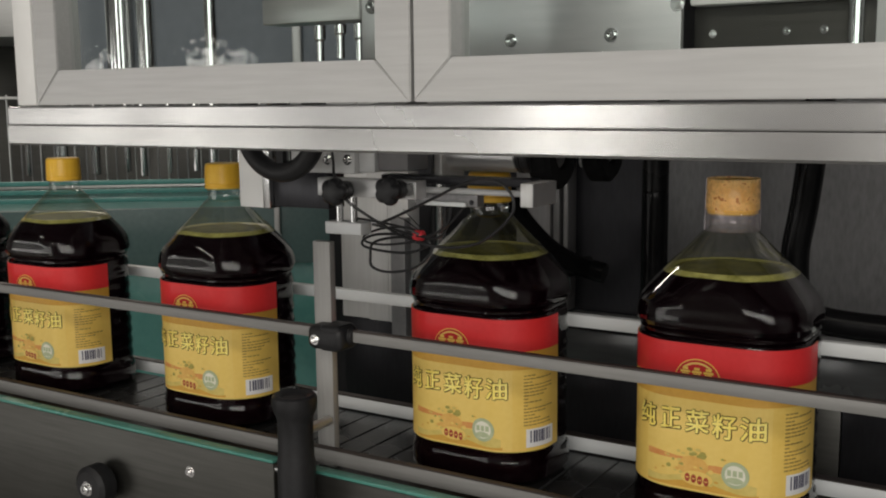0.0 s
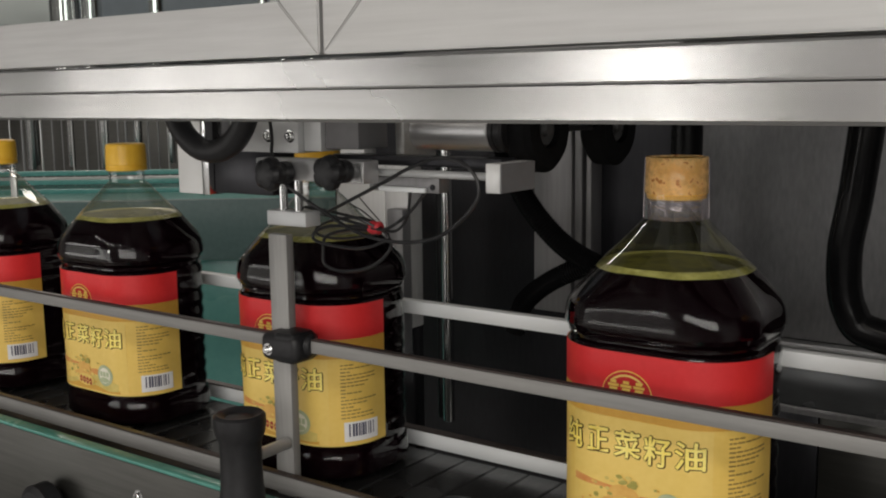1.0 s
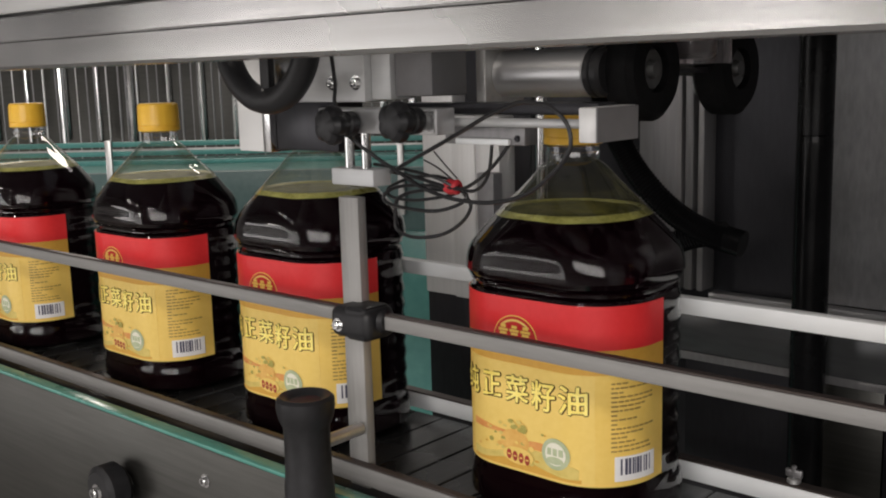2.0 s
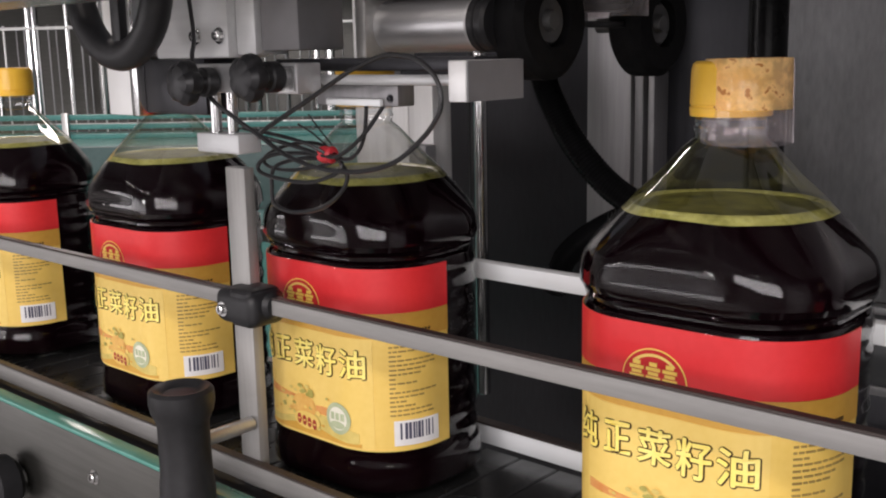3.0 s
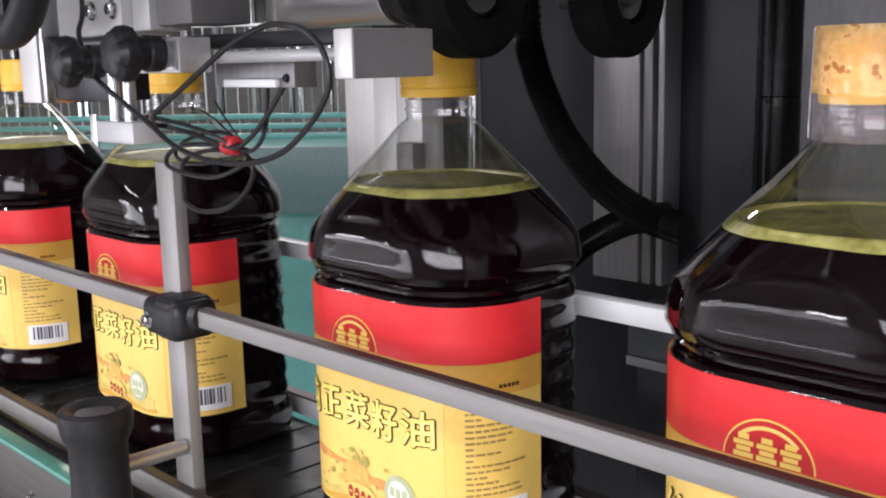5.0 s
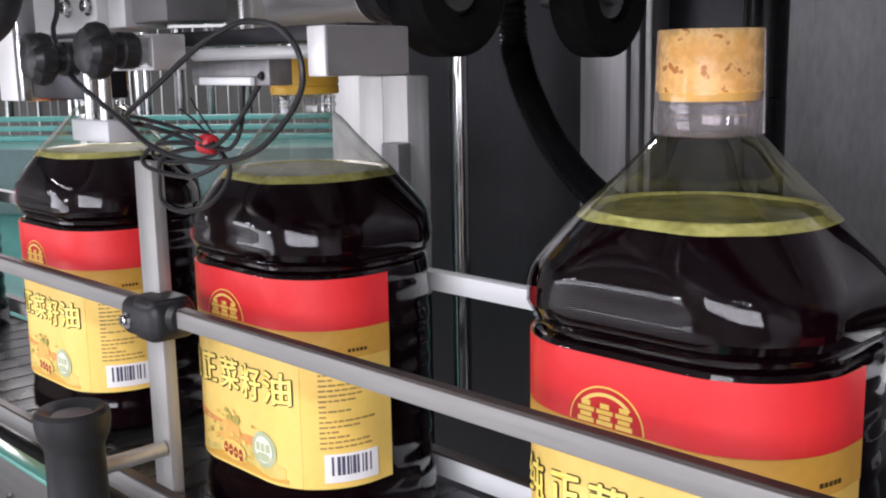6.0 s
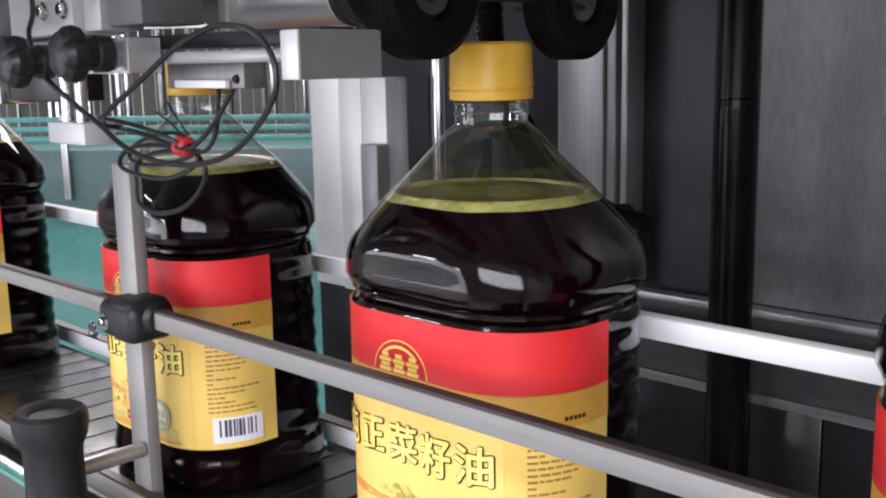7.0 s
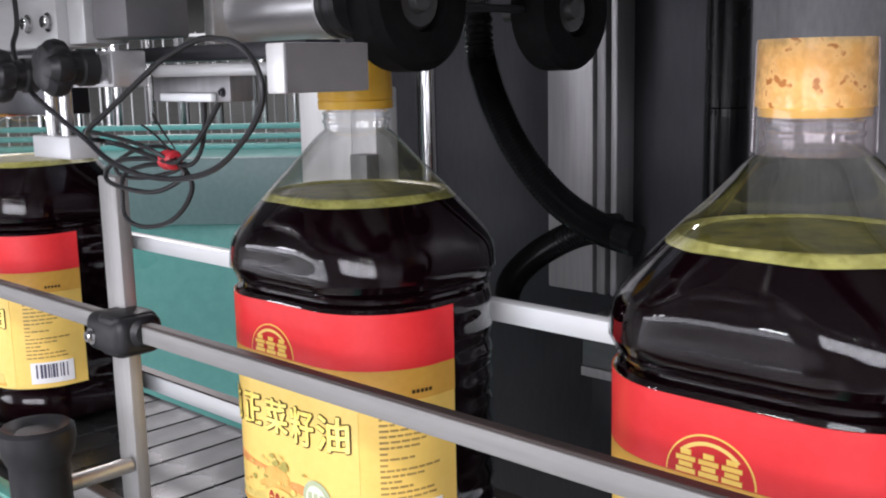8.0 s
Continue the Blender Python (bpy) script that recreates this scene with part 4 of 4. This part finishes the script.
inner = thing("inner_panel", (0, 0, 0), "blue-grey painted panel inside the machine", "panel")
part("sheet", box(-0.62, 0.02, 0.10, 0.11, 0.42, 1.18, 0.001), BLUE_GREY, inner)
part("seam", box(-0.20, -0.185, 0.094, 0.0995, 0.42, 1.18, 0.001), STEEL_V, inner)
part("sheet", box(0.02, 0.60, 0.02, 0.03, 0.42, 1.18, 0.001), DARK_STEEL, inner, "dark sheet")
tubes = thing("steel_tubes", (0, 0, 0), "pair of bright upright steel tubes inside the machine", "tube")
for x, r in ((-0.275, 0.018), (-0.235, 0.010), (-0.135, 0.007), (0.60, 0.009)):
    part("tube", cyl(r, 0.40, 1.18, (x, -0.12, 0), "z", 24), CHROME, tubes)

# ---- rear of the machine ----
back = thing("rear_panel", (0, 0, 0), "dark stainless rear wall of the machine", "panel")
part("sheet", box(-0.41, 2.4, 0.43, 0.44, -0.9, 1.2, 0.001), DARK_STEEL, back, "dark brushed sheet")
for x0, x1, m in ((-0.032, 0.0245, BRIGHT_UPRIGHT), (0.0285, 0.0395, UPRIGHT), (0.0450, 0.0530, BRIGHT_UPRIGHT)):
    part("upright", box(x0, x1, 0.40, 0.43, 0.0905, 1.2, 0.002), m, back, "lighter steel upright")
part("ledge", box(0.06, 2.379, 0.335, 0.4195, 0.034, 0.0805, 0.001), SHELF_STEEL, back, "dull glossy steel sill")
part("ledge_edge", box(0.06, 2.379, 0.3325, 0.3348, 0.028, 0.0365, 0.0006), BRIGHT_UPRIGHT, back, "folded lower edge of the sill")
part("ledge_lip", box(0.06, 2.379, 0.402, 0.4195, 0.0808, 0.0900, 0.001), ALU, back, "bright sill lip")
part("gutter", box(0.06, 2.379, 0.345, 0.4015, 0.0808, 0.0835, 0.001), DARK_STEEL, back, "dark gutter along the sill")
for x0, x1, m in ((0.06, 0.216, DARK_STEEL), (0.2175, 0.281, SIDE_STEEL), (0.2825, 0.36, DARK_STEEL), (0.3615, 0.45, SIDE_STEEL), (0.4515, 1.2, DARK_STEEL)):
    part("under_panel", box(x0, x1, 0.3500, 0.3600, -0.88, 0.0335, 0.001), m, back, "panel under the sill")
part("side_sheet", box(0.180, 2.38, 0.420, 0.4295, 0.0905, 1.2, 0.001), GREY_SHEET, back, "brushed grey sheet")
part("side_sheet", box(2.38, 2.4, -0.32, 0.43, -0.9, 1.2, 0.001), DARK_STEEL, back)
column = thing("corrugated_conduit", (0, 0, 0), "black upright conduit with a corrugated lower sleeve", "conduit")
ribs = []
for i in range(120):
    ribs += [(0.0175, -0.32 + i * 0.005), (0.0172, -0.3175 + i * 0.005)]
part("shaft", cyl(0.0170, 0.2815, 1.2, (0.2180, 0.31, 0), "z", 28), HOSE_BLACK, column, "smooth black upper tube")
part("bellows", lathe([(0, -0.33), (0.0170, -0.33)] + ribs + [(0.0170, 0.2812), (0, 0.2812)], (0.2180, 0.31, 0), "z", 24), HOSE_BLACK, column, "corrugated black lower sleeve")
part("foot", cyl(0.022, -0.9, -0.3305, (0.2180, 0.31, 0), "z", 24), DARK_STEEL, column)
# thin dark strip for the dark left side of the chrome rod
dark_strip = thing("guide_rod", (0, 0, 0), "thin dark upright strip beside the chrome guide rod", "rod")
part("shaft", cyl(0.0045, -0.05, 1.2, (-0.1185, 0.306, 0), "z", 16), BLACK_PLASTIC, dark_strip)
rod = thing("guide_rod", (0, 0, 0), "bright vertical chrome guide rod", "rod")
part("shaft", cyl(0.0075, -0.05, 1.2, (-0.102, 0.30, 0), "z", 20), CHROME, rod)
col = thing("silver_column", (0, 0, 0), "brushed silver column with a grooved face", "column")
part("face", box(-0.251, -0.200, 0.255, 0.28, 0.08, 1.2, 0.002), COLUMN_ALU, col)
part("foot", box(-0.251, -0.126, 0.258, 0.279, -0.2, 0.0795, 0.002), DARK_STEEL, col, "dark column foot")
part("face", box(-0.199, -0.163, 0.250, 0.28, 0.08, 0.30, 0.002), COLUMN_ALU, col)
part("face", box(-0.1625, -0.126, 0.250, 0.28, 0.08, 0.30, 0.002), COLUMN_ALU, col)
part("bracket", box(-0.146, -0.121, 0.232, 0.2495, 0.05, 0.236, 0.002), GREY_CAST, col, "grey bracket")


def hose(name, pts, r, label, ribs=0.13):
    h = thing(name, (0, 0, 0), label, "hose", "black hoses")
    part("tube", sweep(pts, r, 14, None, ribs, 26), HOSE_BLACK, h)
    p, q = Vector(pts[-2]), Vector(pts[-1])
    d = (q - p).normalized()
    part("end_fitting", sweep([q - d * 0.012, q - d * 0.004, q + d * 0.006], r * 0.98, 14, None, 0, 2), HOSE_BLACK, h, "smooth black end fitting")
    return h


hose("corrugated_hose", [(0.008, 0.25, 0.45), (0.011, 0.25, 0.344), (0.019, 0.25, 0.310), (0.032, 0.25, 0.281), (0.057, 0.25, 0.243), (0.096, 0.25, 0.207), (0.137, 0.25, 0.187), (0.168, 0.252, 0.180)], 0.0135, "black corrugated hose curving down behind the bottles")
hose("corrugated_hose", [(0.150, 0.262, 0.186), (0.110, 0.262, 0.178), (0.066, 0.262, 0.155), (0.036, 0.262, 0.128), (0.026, 0.262, 0.10)], 0.0125, "black corrugated hose branching down to the belt")
hose("corrugated_hose", [(0.465, 0.125, 0.47), (0.447, 0.125, 0.302), (0.4385, 0.125, 0.239), (0.4445, 0.125, 0.192), (0.471, 0.127, 0.172), (0.58, 0.13, 0.168)], 0.0145, "thick smooth black hose hanging down inside the machine", 0.0)

# ---- sleeve applicator ----
appl = thing("sleeve_applicator", (0, 0, 0), "sleeve applicator with two black rubber drive wheels and a mandrel", "machine")
for y, z in ((-0.072, 0.3500), (0.0495, 0.3485)):
    r = 0.0342
    w = part("drive_wheel", lathe([(0.015, -0.012), (r - 0.0045, -0.012), (r, -0.008), (r, 0.008), (r - 0.0045, 0.012), (0.0155, 0.012), (0.015, -0.012)], (0.2545, y, z), "x", 40), RUBBER, appl, "black rubber drive wheel")
    part("hub", lathe([(0, -0.010), (0.0145, -0.008), (0.0148, 0.006), (0.0125, 0.0085), (0.0065, 0.0075), (0.005, 0.0115), (0, 0.0118)], (0.2545, y, z), "x", 28), HUB, w, "grey hub")
    part("axle", cyl(0.005, -0.040, -0.0102, (0.2545, y, z), "x", 16), HUB, w)
part("yoke", box(0.2505, 0.2585, -0.0370, 0.0145, 0.3462, 0.3500, 0.0008), BLACK_PLASTIC, appl, "thin black yoke between the wheels")
part("spacer", cyl(0.0075, -0.024, -0.002, (0.2545, 0.0495, 0.3360), "x", 18), GREY_CAST, appl, "small grey spacer")
part("mandrel", cyl(0.0185, 0.3560, 0.60, (0.2545, -0.006, 0), "z", 28, None, 0.004), BLACK_PLASTIC, appl, "black mandrel")
part("housing", box(0.14, 0.37, 0.06, 0.16, 0.40, 0.60, 0.003), GREY_CAST, appl)
motor = thing("motor_cylinder", (0, 0, 0), "grey cylindrical motor lying along the machine", "motor")
part("barrel", cyl(0.0160, 0.162, 0.2358, (0, -0.1, 0.349), "x", 32), ALU, motor)
part("collar", lathe([(0, 0.2360), (0.0150, 0.2360), (0.0166, 0.2370), (0.0166, 0.2405), (0.0154, 0.2415), (0.0163, 0.2425), (0.0163, 0.2465), (0.0145, 0.2485), (0, 0.2485)], (0, -0.1, 0.349), "x", 32), BLACK_PLASTIC, motor, "black grooved end collar")
part("flange", box(0.1525, 0.1618, -0.122, -0.078, 0.325, 0.40, 0.002), STEEL, motor)
part("mount", box(0.03, 0.36, -0.125, -0.075, 0.375, 0.40, 0.002), GREY_CAST, motor)

# ---- sensor bracket ----
br = thing("sensor_bracket", (0, 0, 0), "aluminium sensor bracket with black clamp knobs and a chrome arm", "bracket")
part("cross_bar", box(0.062, 0.175, -0.188, -0.170, 0.312, 0.329, 0.001), ALU, br, "square aluminium bar")
part("upper_block", box(0.020, 0.098, -0.176, -0.145, 0.3325, 0.40, 0.0015), PALE_ALU, br, "aluminium block with screws")
part("spacer", box(0.0985, 0.117, -0.170, -0.145, 0.334, 0.40, 0.001), PALE_ALU, br)
part("switch_box", box(0.1175, 0.152, -0.166, -0.130, 0.336, 0.40, 0.0015), GREY_AND_SIDE_SHADE, br, "dark grey switch box")
for x in (0.066, 0.090):
    part("screw", bolt(0.0035, (x, -0.176, 0.346)), CHROME, br)


def star_knob(x, z):
    lobes = lambda a, h: (0.20 * abs(math.cos(2.5 * a)) ** 0.8 - 0.12) * min(1, max(0, (0.017 - h) / 0.004))
    k = lathe([(0, 0.0), (0.006, 0.0), (0.0095, 0.0012), (0.0122, 0.0042), (0.0128, 0.0075), (0.0120, 0.0110), (0.0095, 0.0135), (0.0078, 0.0145), (0.0078, 0.0185), (0.0088, 0.0195), (0.0088, 0.0260), (0, 0.0260)], (x, -0.216, z), "y", 80, None, lobes)
    return part("clamp_knob", k, BLACK_PLASTIC, br, "black star knob")


star_knob(0.098, 0.3185)
star_knob(0.159, 0.3215)
part("arm", cyl(0.0029, 0.165, 0.272, (0, -0.160, 0.3190), "x", 18), PALE_ALU, br, "chrome arm")
part("arm_block", box(0.2725, 0.2845, -0.172, -0.1265, 0.3085, 0.3292, 0.0009), COLUMN_ALU, br, "square pale end block")
# thin added plate whose dark grey carries the shade on the block's side
part("block_shade_side", box(0.28465, 0.2857, -0.1718, -0.1267, 0.3087, 0.3290, 0.0003, None, 1), GREY_AND_SIDE_SHADE, br, "side face of the end block, its shade put in as dark grey")
part("rear_bar", box(0.11, 0.272, -0.150, -0.130, 0.3235, 0.331, 0.001), DARK_STEEL, br, "flat dark grey bar behind the arm")
part("bar_end", box(0.140, 0.174, -0.1895, -0.1885, 0.3135, 0.3275, 0.0004), POLISHED, br, "bright machined end face")
for x in (0.076, 0.093):
    part("stem", cyl(0.0035, 0.284, 0.314, (x, -0.172, 0), "z", 14), CHROME, br)
part("foot_block", box(0.062, 0.105, -0.178, -0.160, 0.274, 0.286, 0.001), PALE_ALU, br, "pale aluminium foot block")
part("sensor", box(0.151, 0.219, -0.1535, -0.1400, 0.304, 0.3185, 0.001), UPRIGHT, br, "grey sensor body")
part("sensor_screw", bolt(0.0016, (0.213, -0.1535, 0.3085)), DARK_STEEL, br)
part("sensor_face", box(0.163, 0.208, -0.157, -0.1537, 0.3042, 0.3082, 0.0008), WHITE_PLASTIC, br)
part("end_box", box(-0.056, -0.0222, -0.169, -0.140, 0.294, 0.40, 0.0012), WHITE_ENAMEL, br, "white end plate")
part("end_box_edge", box(-0.0218, -0.0125, -0.172, -0.140, 0.294, 0.40, 0.001), CHROME, br, "bright upright edge strip")
part("end_box_back", box(-0.0121, 0.058, -0.166, -0.140, 0.296, 0.3322, 0.001), DARK_STEEL, br, "dark backing plate")

hw = thing("hand_wheel", (0.040, -0.214, 0.3795), "black plastic ring hand wheel on the bracket", "hand wheel")
ring = [(0.0445 * math.cos(t), 0, 0.0445 * math.sin(t)) for t in (2 * math.pi * i / 20 for i in range(21))]
part("rim", sweep(ring, 0.0095, 14, None, 0, 3), BLACK_PLASTIC, hw)
part("spoke", box(-0.005, 0.005, -0.003, 0.003, -0.039, 0.039, 0.001), BLACK_PLASTIC, hw)
part("shaft", cyl(0.005, -0.004, 0.06, (0, 0, 0), "y", 14), CHROME, hw)

cable = thing("cable_bundle", (0, 0, 0), "coiled black sensor cables tied with red tape", "cable")
part("lead", sweep([(0.075, -0.190, 0.40), (0.083, -0.190, 0.349), (0.089, -0.196, 0.332), (0.098, -0.194, 0.312), (0.117, -0.188, 0.297), (0.136, -0.185, 0.287), (0.159, -0.185, 0.277), (0.184, -0.183, 0.271), (0.211, -0.178, 0.270), (0.234, -0.173, 0.276), (0.253, -0.170, 0.290), (0.263, -0.169, 0.302), (0.265, -0.169, 0.310), (0.263, -0.169, 0.318), (0.257, -0.169, 0.325), (0.249, -0.170, 0.330), (0.240, -0.172, 0.332), (0.231, -0.177, 0.332), (0.214, -0.183, 0.325), (0.198, -0.185, 0.317), (0.174, -0.185, 0.306), (0.149, -0.185, 0.295), (0.136, -0.183, 0.290), (0.118, -0.172, 0.285), (0.108, -0.160, 0.283), (0.122, -0.152, 0.279), (0.146, -0.150, 0.274)], 0.0014, 8), CABLE, cable, "long black sensor lead in a wide loop")
part("branch", sweep([(0.146, -0.150, 0.274), (0.161, -0.150, 0.273), (0.175, -0.150, 0.279), (0.190, -0.150, 0.290), (0.202, -0.1475, 0.3045)], 0.0013, 8), CABLE, cable)
part("branch", sweep([(0.088, -0.160, 0.288), (0.111, -0.159, 0.286), (0.140, -0.155, 0.281), (0.155, -0.149, 0.274), (0.170, -0.146, 0.272), (0.182, -0.146, 0.283), (0.186, -0.146, 0.3045)], 0.0012, 8), CABLE, cable)
part("coil", sweep([(0.147, -0.145, 0.272), (0.125, -0.145, 0.273), (0.099, -0.146, 0.271), (0.085, -0.147, 0.265), (0.087, -0.148, 0.259), (0.110, -0.149, 0.256), (0.136, -0.148, 0.256), (0.157, -0.147, 0.262), (0.162, -0.145, 0.268), (0.153, -0.144, 0.272)], 0.00135, 8), CABLE, cable)
part("coil", sweep([(0.150, -0.141, 0.270), (0.119, -0.141, 0.269), (0.093, -0.141, 0.262), (0.089, -0.141, 0.248), (0.091, -0.141, 0.238), (0.108, -0.141, 0.234), (0.134, -0.141, 0.238), (0.153, -0.141, 0.248), (0.162, -0.141, 0.260), (0.157, -0.142, 0.269)], 0.00135, 8), CABLE, cable)
part("coil", sweep([(0.150, -0.138, 0.274), (0.128, -0.137, 0.279), (0.100, -0.137, 0.276), (0.080, -0.138, 0.268), (0.084, -0.139, 0.262), (0.108, -0.140, 0.261), (0.140, -0.139, 0.266), (0.152, -0.138, 0.271)], 0.0012, 8), CABLE, cable)
part("tape", lathe([(0.002, -0.0055), (0.0048, -0.005), (0.0055, -0.002), (0.0048, 0.001), (0.0053, 0.004), (0.004, 0.0055), (0.002, 0.006)], (0.1505, -0.146, 0.2735), "x", 14), RED_TAPE, cable, "red tape tie")
part("wire", sweep([(0.150, -0.145, 0.278), (0.136, -0.145, 0.286), (0.123, -0.145, 0.291)], 0.0006, 6), CABLE, cable)
part("wire", sweep([(0.153, -0.144, 0.279), (0.141, -0.144, 0.289), (0.131, -0.143, 0.297)], 0.0005, 6), CABLE, cable)

# ---- neighbouring line behind ----
far = thing("far_conveyor", pose(-1.25, 0.95, 0.0, 0, 0, 38), "teal-painted neighbouring conveyor with plastic side rails", "conveyor")
part("side_panel", box(-1.05, 1.3, 0.0, 0.03, -0.02, 0.13, 0.002), TEAL_GREY, far, "teal-grey side panel")
for z in (0.150, 0.172, 0.194):
    part("side_rail", box(-1.05, 1.3, -0.01, 0.0, z, z + 0.012, 0.002), TEAL, far, "teal side rail")
part("fence_rail", box(-1.05, 1.3, 0.44, 0.448, 0.150, 0.158, 0.001), STEEL, far, "thin steel fence rail")
part("fence_rail", box(-1.05, 1.3, 0.44, 0.448, 0.412, 0.420, 0.001), STEEL, far, "thin steel fence rail")
rnd = random.Random(4)
for i in range(70):
    part("fence_bar", cyl(rnd.choice((0.0018, 0.0022, 0.003)), 0.13, 0.425, (-1.03 + i * 0.030 + rnd.uniform(-0.006, 0.006), 0.4525, 0), "z", 8), UPRIGHT if i % 3 else STEEL_V, far, "thin steel fence bar")
part("deck", box(-1.05, 1.3, 0.031, 0.5, 0.10, 0.13, 0.002), TEAL, far)
part("skirt", box(-1.05, 1.3, 0.065, 0.075, -0.85, -0.021, 0.002), FLOOR_GREEN, far, "glossy teal lower skirt")
for x in (-1.0, -0.5, 0.2, 0.9):
    part("rail_post", box(x, x + 0.015, -0.02, -0.01, 0.02, 0.21, 0.001), STEEL_V, far)
    part("foot", box(x, x + 0.05, 0.05, 0.1, -0.894, -0.85, 0.002), TEAL_GREY, far)
far_machine = thing("far_filling_machine", pose(-1.75, 1.8, 0.0, 0, 0, 38), "distant filling machine with rows of chrome filling tubes", "machine")
part("hood", box(-3.2, 1.2, 0, 0.6, 0.62, 1.1, 0.004), STEEL, far_machine)
part("rear_sheet", box(-3.2, 1.2, 0.58, 0.6, -0.9, 0.62, 0.004), SIDE_STEEL, far_machine)
rnd = random.Random(8)
for i in range(46):
    x = -3.0 + i * 0.085 + rnd.uniform(-0.012, 0.012)
    part("filling_tube", cyl(rnd.choice((0.008, 0.012, 0.016)), 0.14, 0.63, (x, 0.1 + 0.12 * (i % 3), 0), "z", 10), CHROME, far_machine)


# ---- what moves ----
TRAVEL = [(0, 0.0), (0.5, 0.0916), (1, 0.1943), (1.5, 0.2848), (2, 0.3892), (3.5, 0.6773), (4, 0.7818), (4.5, 0.8752), (6, 1.1753), (6.5, 1.2647), (7, 1.3697), (7.5, 1.4586), (8, 1.5635)]
SPEED, MANDREL = 0.1957, 0.2545


def travel(t):
    for (t0, s0), (t1, s1) in zip(TRAVEL, TRAVEL[1:]):
        if t <= t1:
            return s0 + (s1 - s0) * (t - t0) / (t1 - t0)
    return TRAVEL[-1][1]


def motions():
    for k, ob in bottles.items():
        walk(ob, [(t, pose(START[k] + s, 0, 0)) for t, s in TRAVEL])
    walk(belt, [(t, pose(s - 0.0, 0, 0)) for t, s in TRAVEL])
    drops = {k: (MANDREL - START[k]) / SPEED for k in sleeves}
    for n, (k, ob) in enumerate(sleeves.items()):
        rows = []
        td = drops[k]
        for t, s in sorted(TRAVEL + [(d + e, travel(d + e)) for d in drops.values() for e in (-0.1, 0.0, 0.1) if 0 < d + e < 8]):
            if t >= td - 0.001:
                rows.append((t, pose(START[k] + s, 0, 0)))
            else:
                ahead = sum(1 for d in drops.values() if d < td - 0.01 and d > t + 0.001)
                rows.append((t, pose(MANDREL, 0, 0.075 + 0.055 * ahead)))
        walk(ob, rows)


motions()
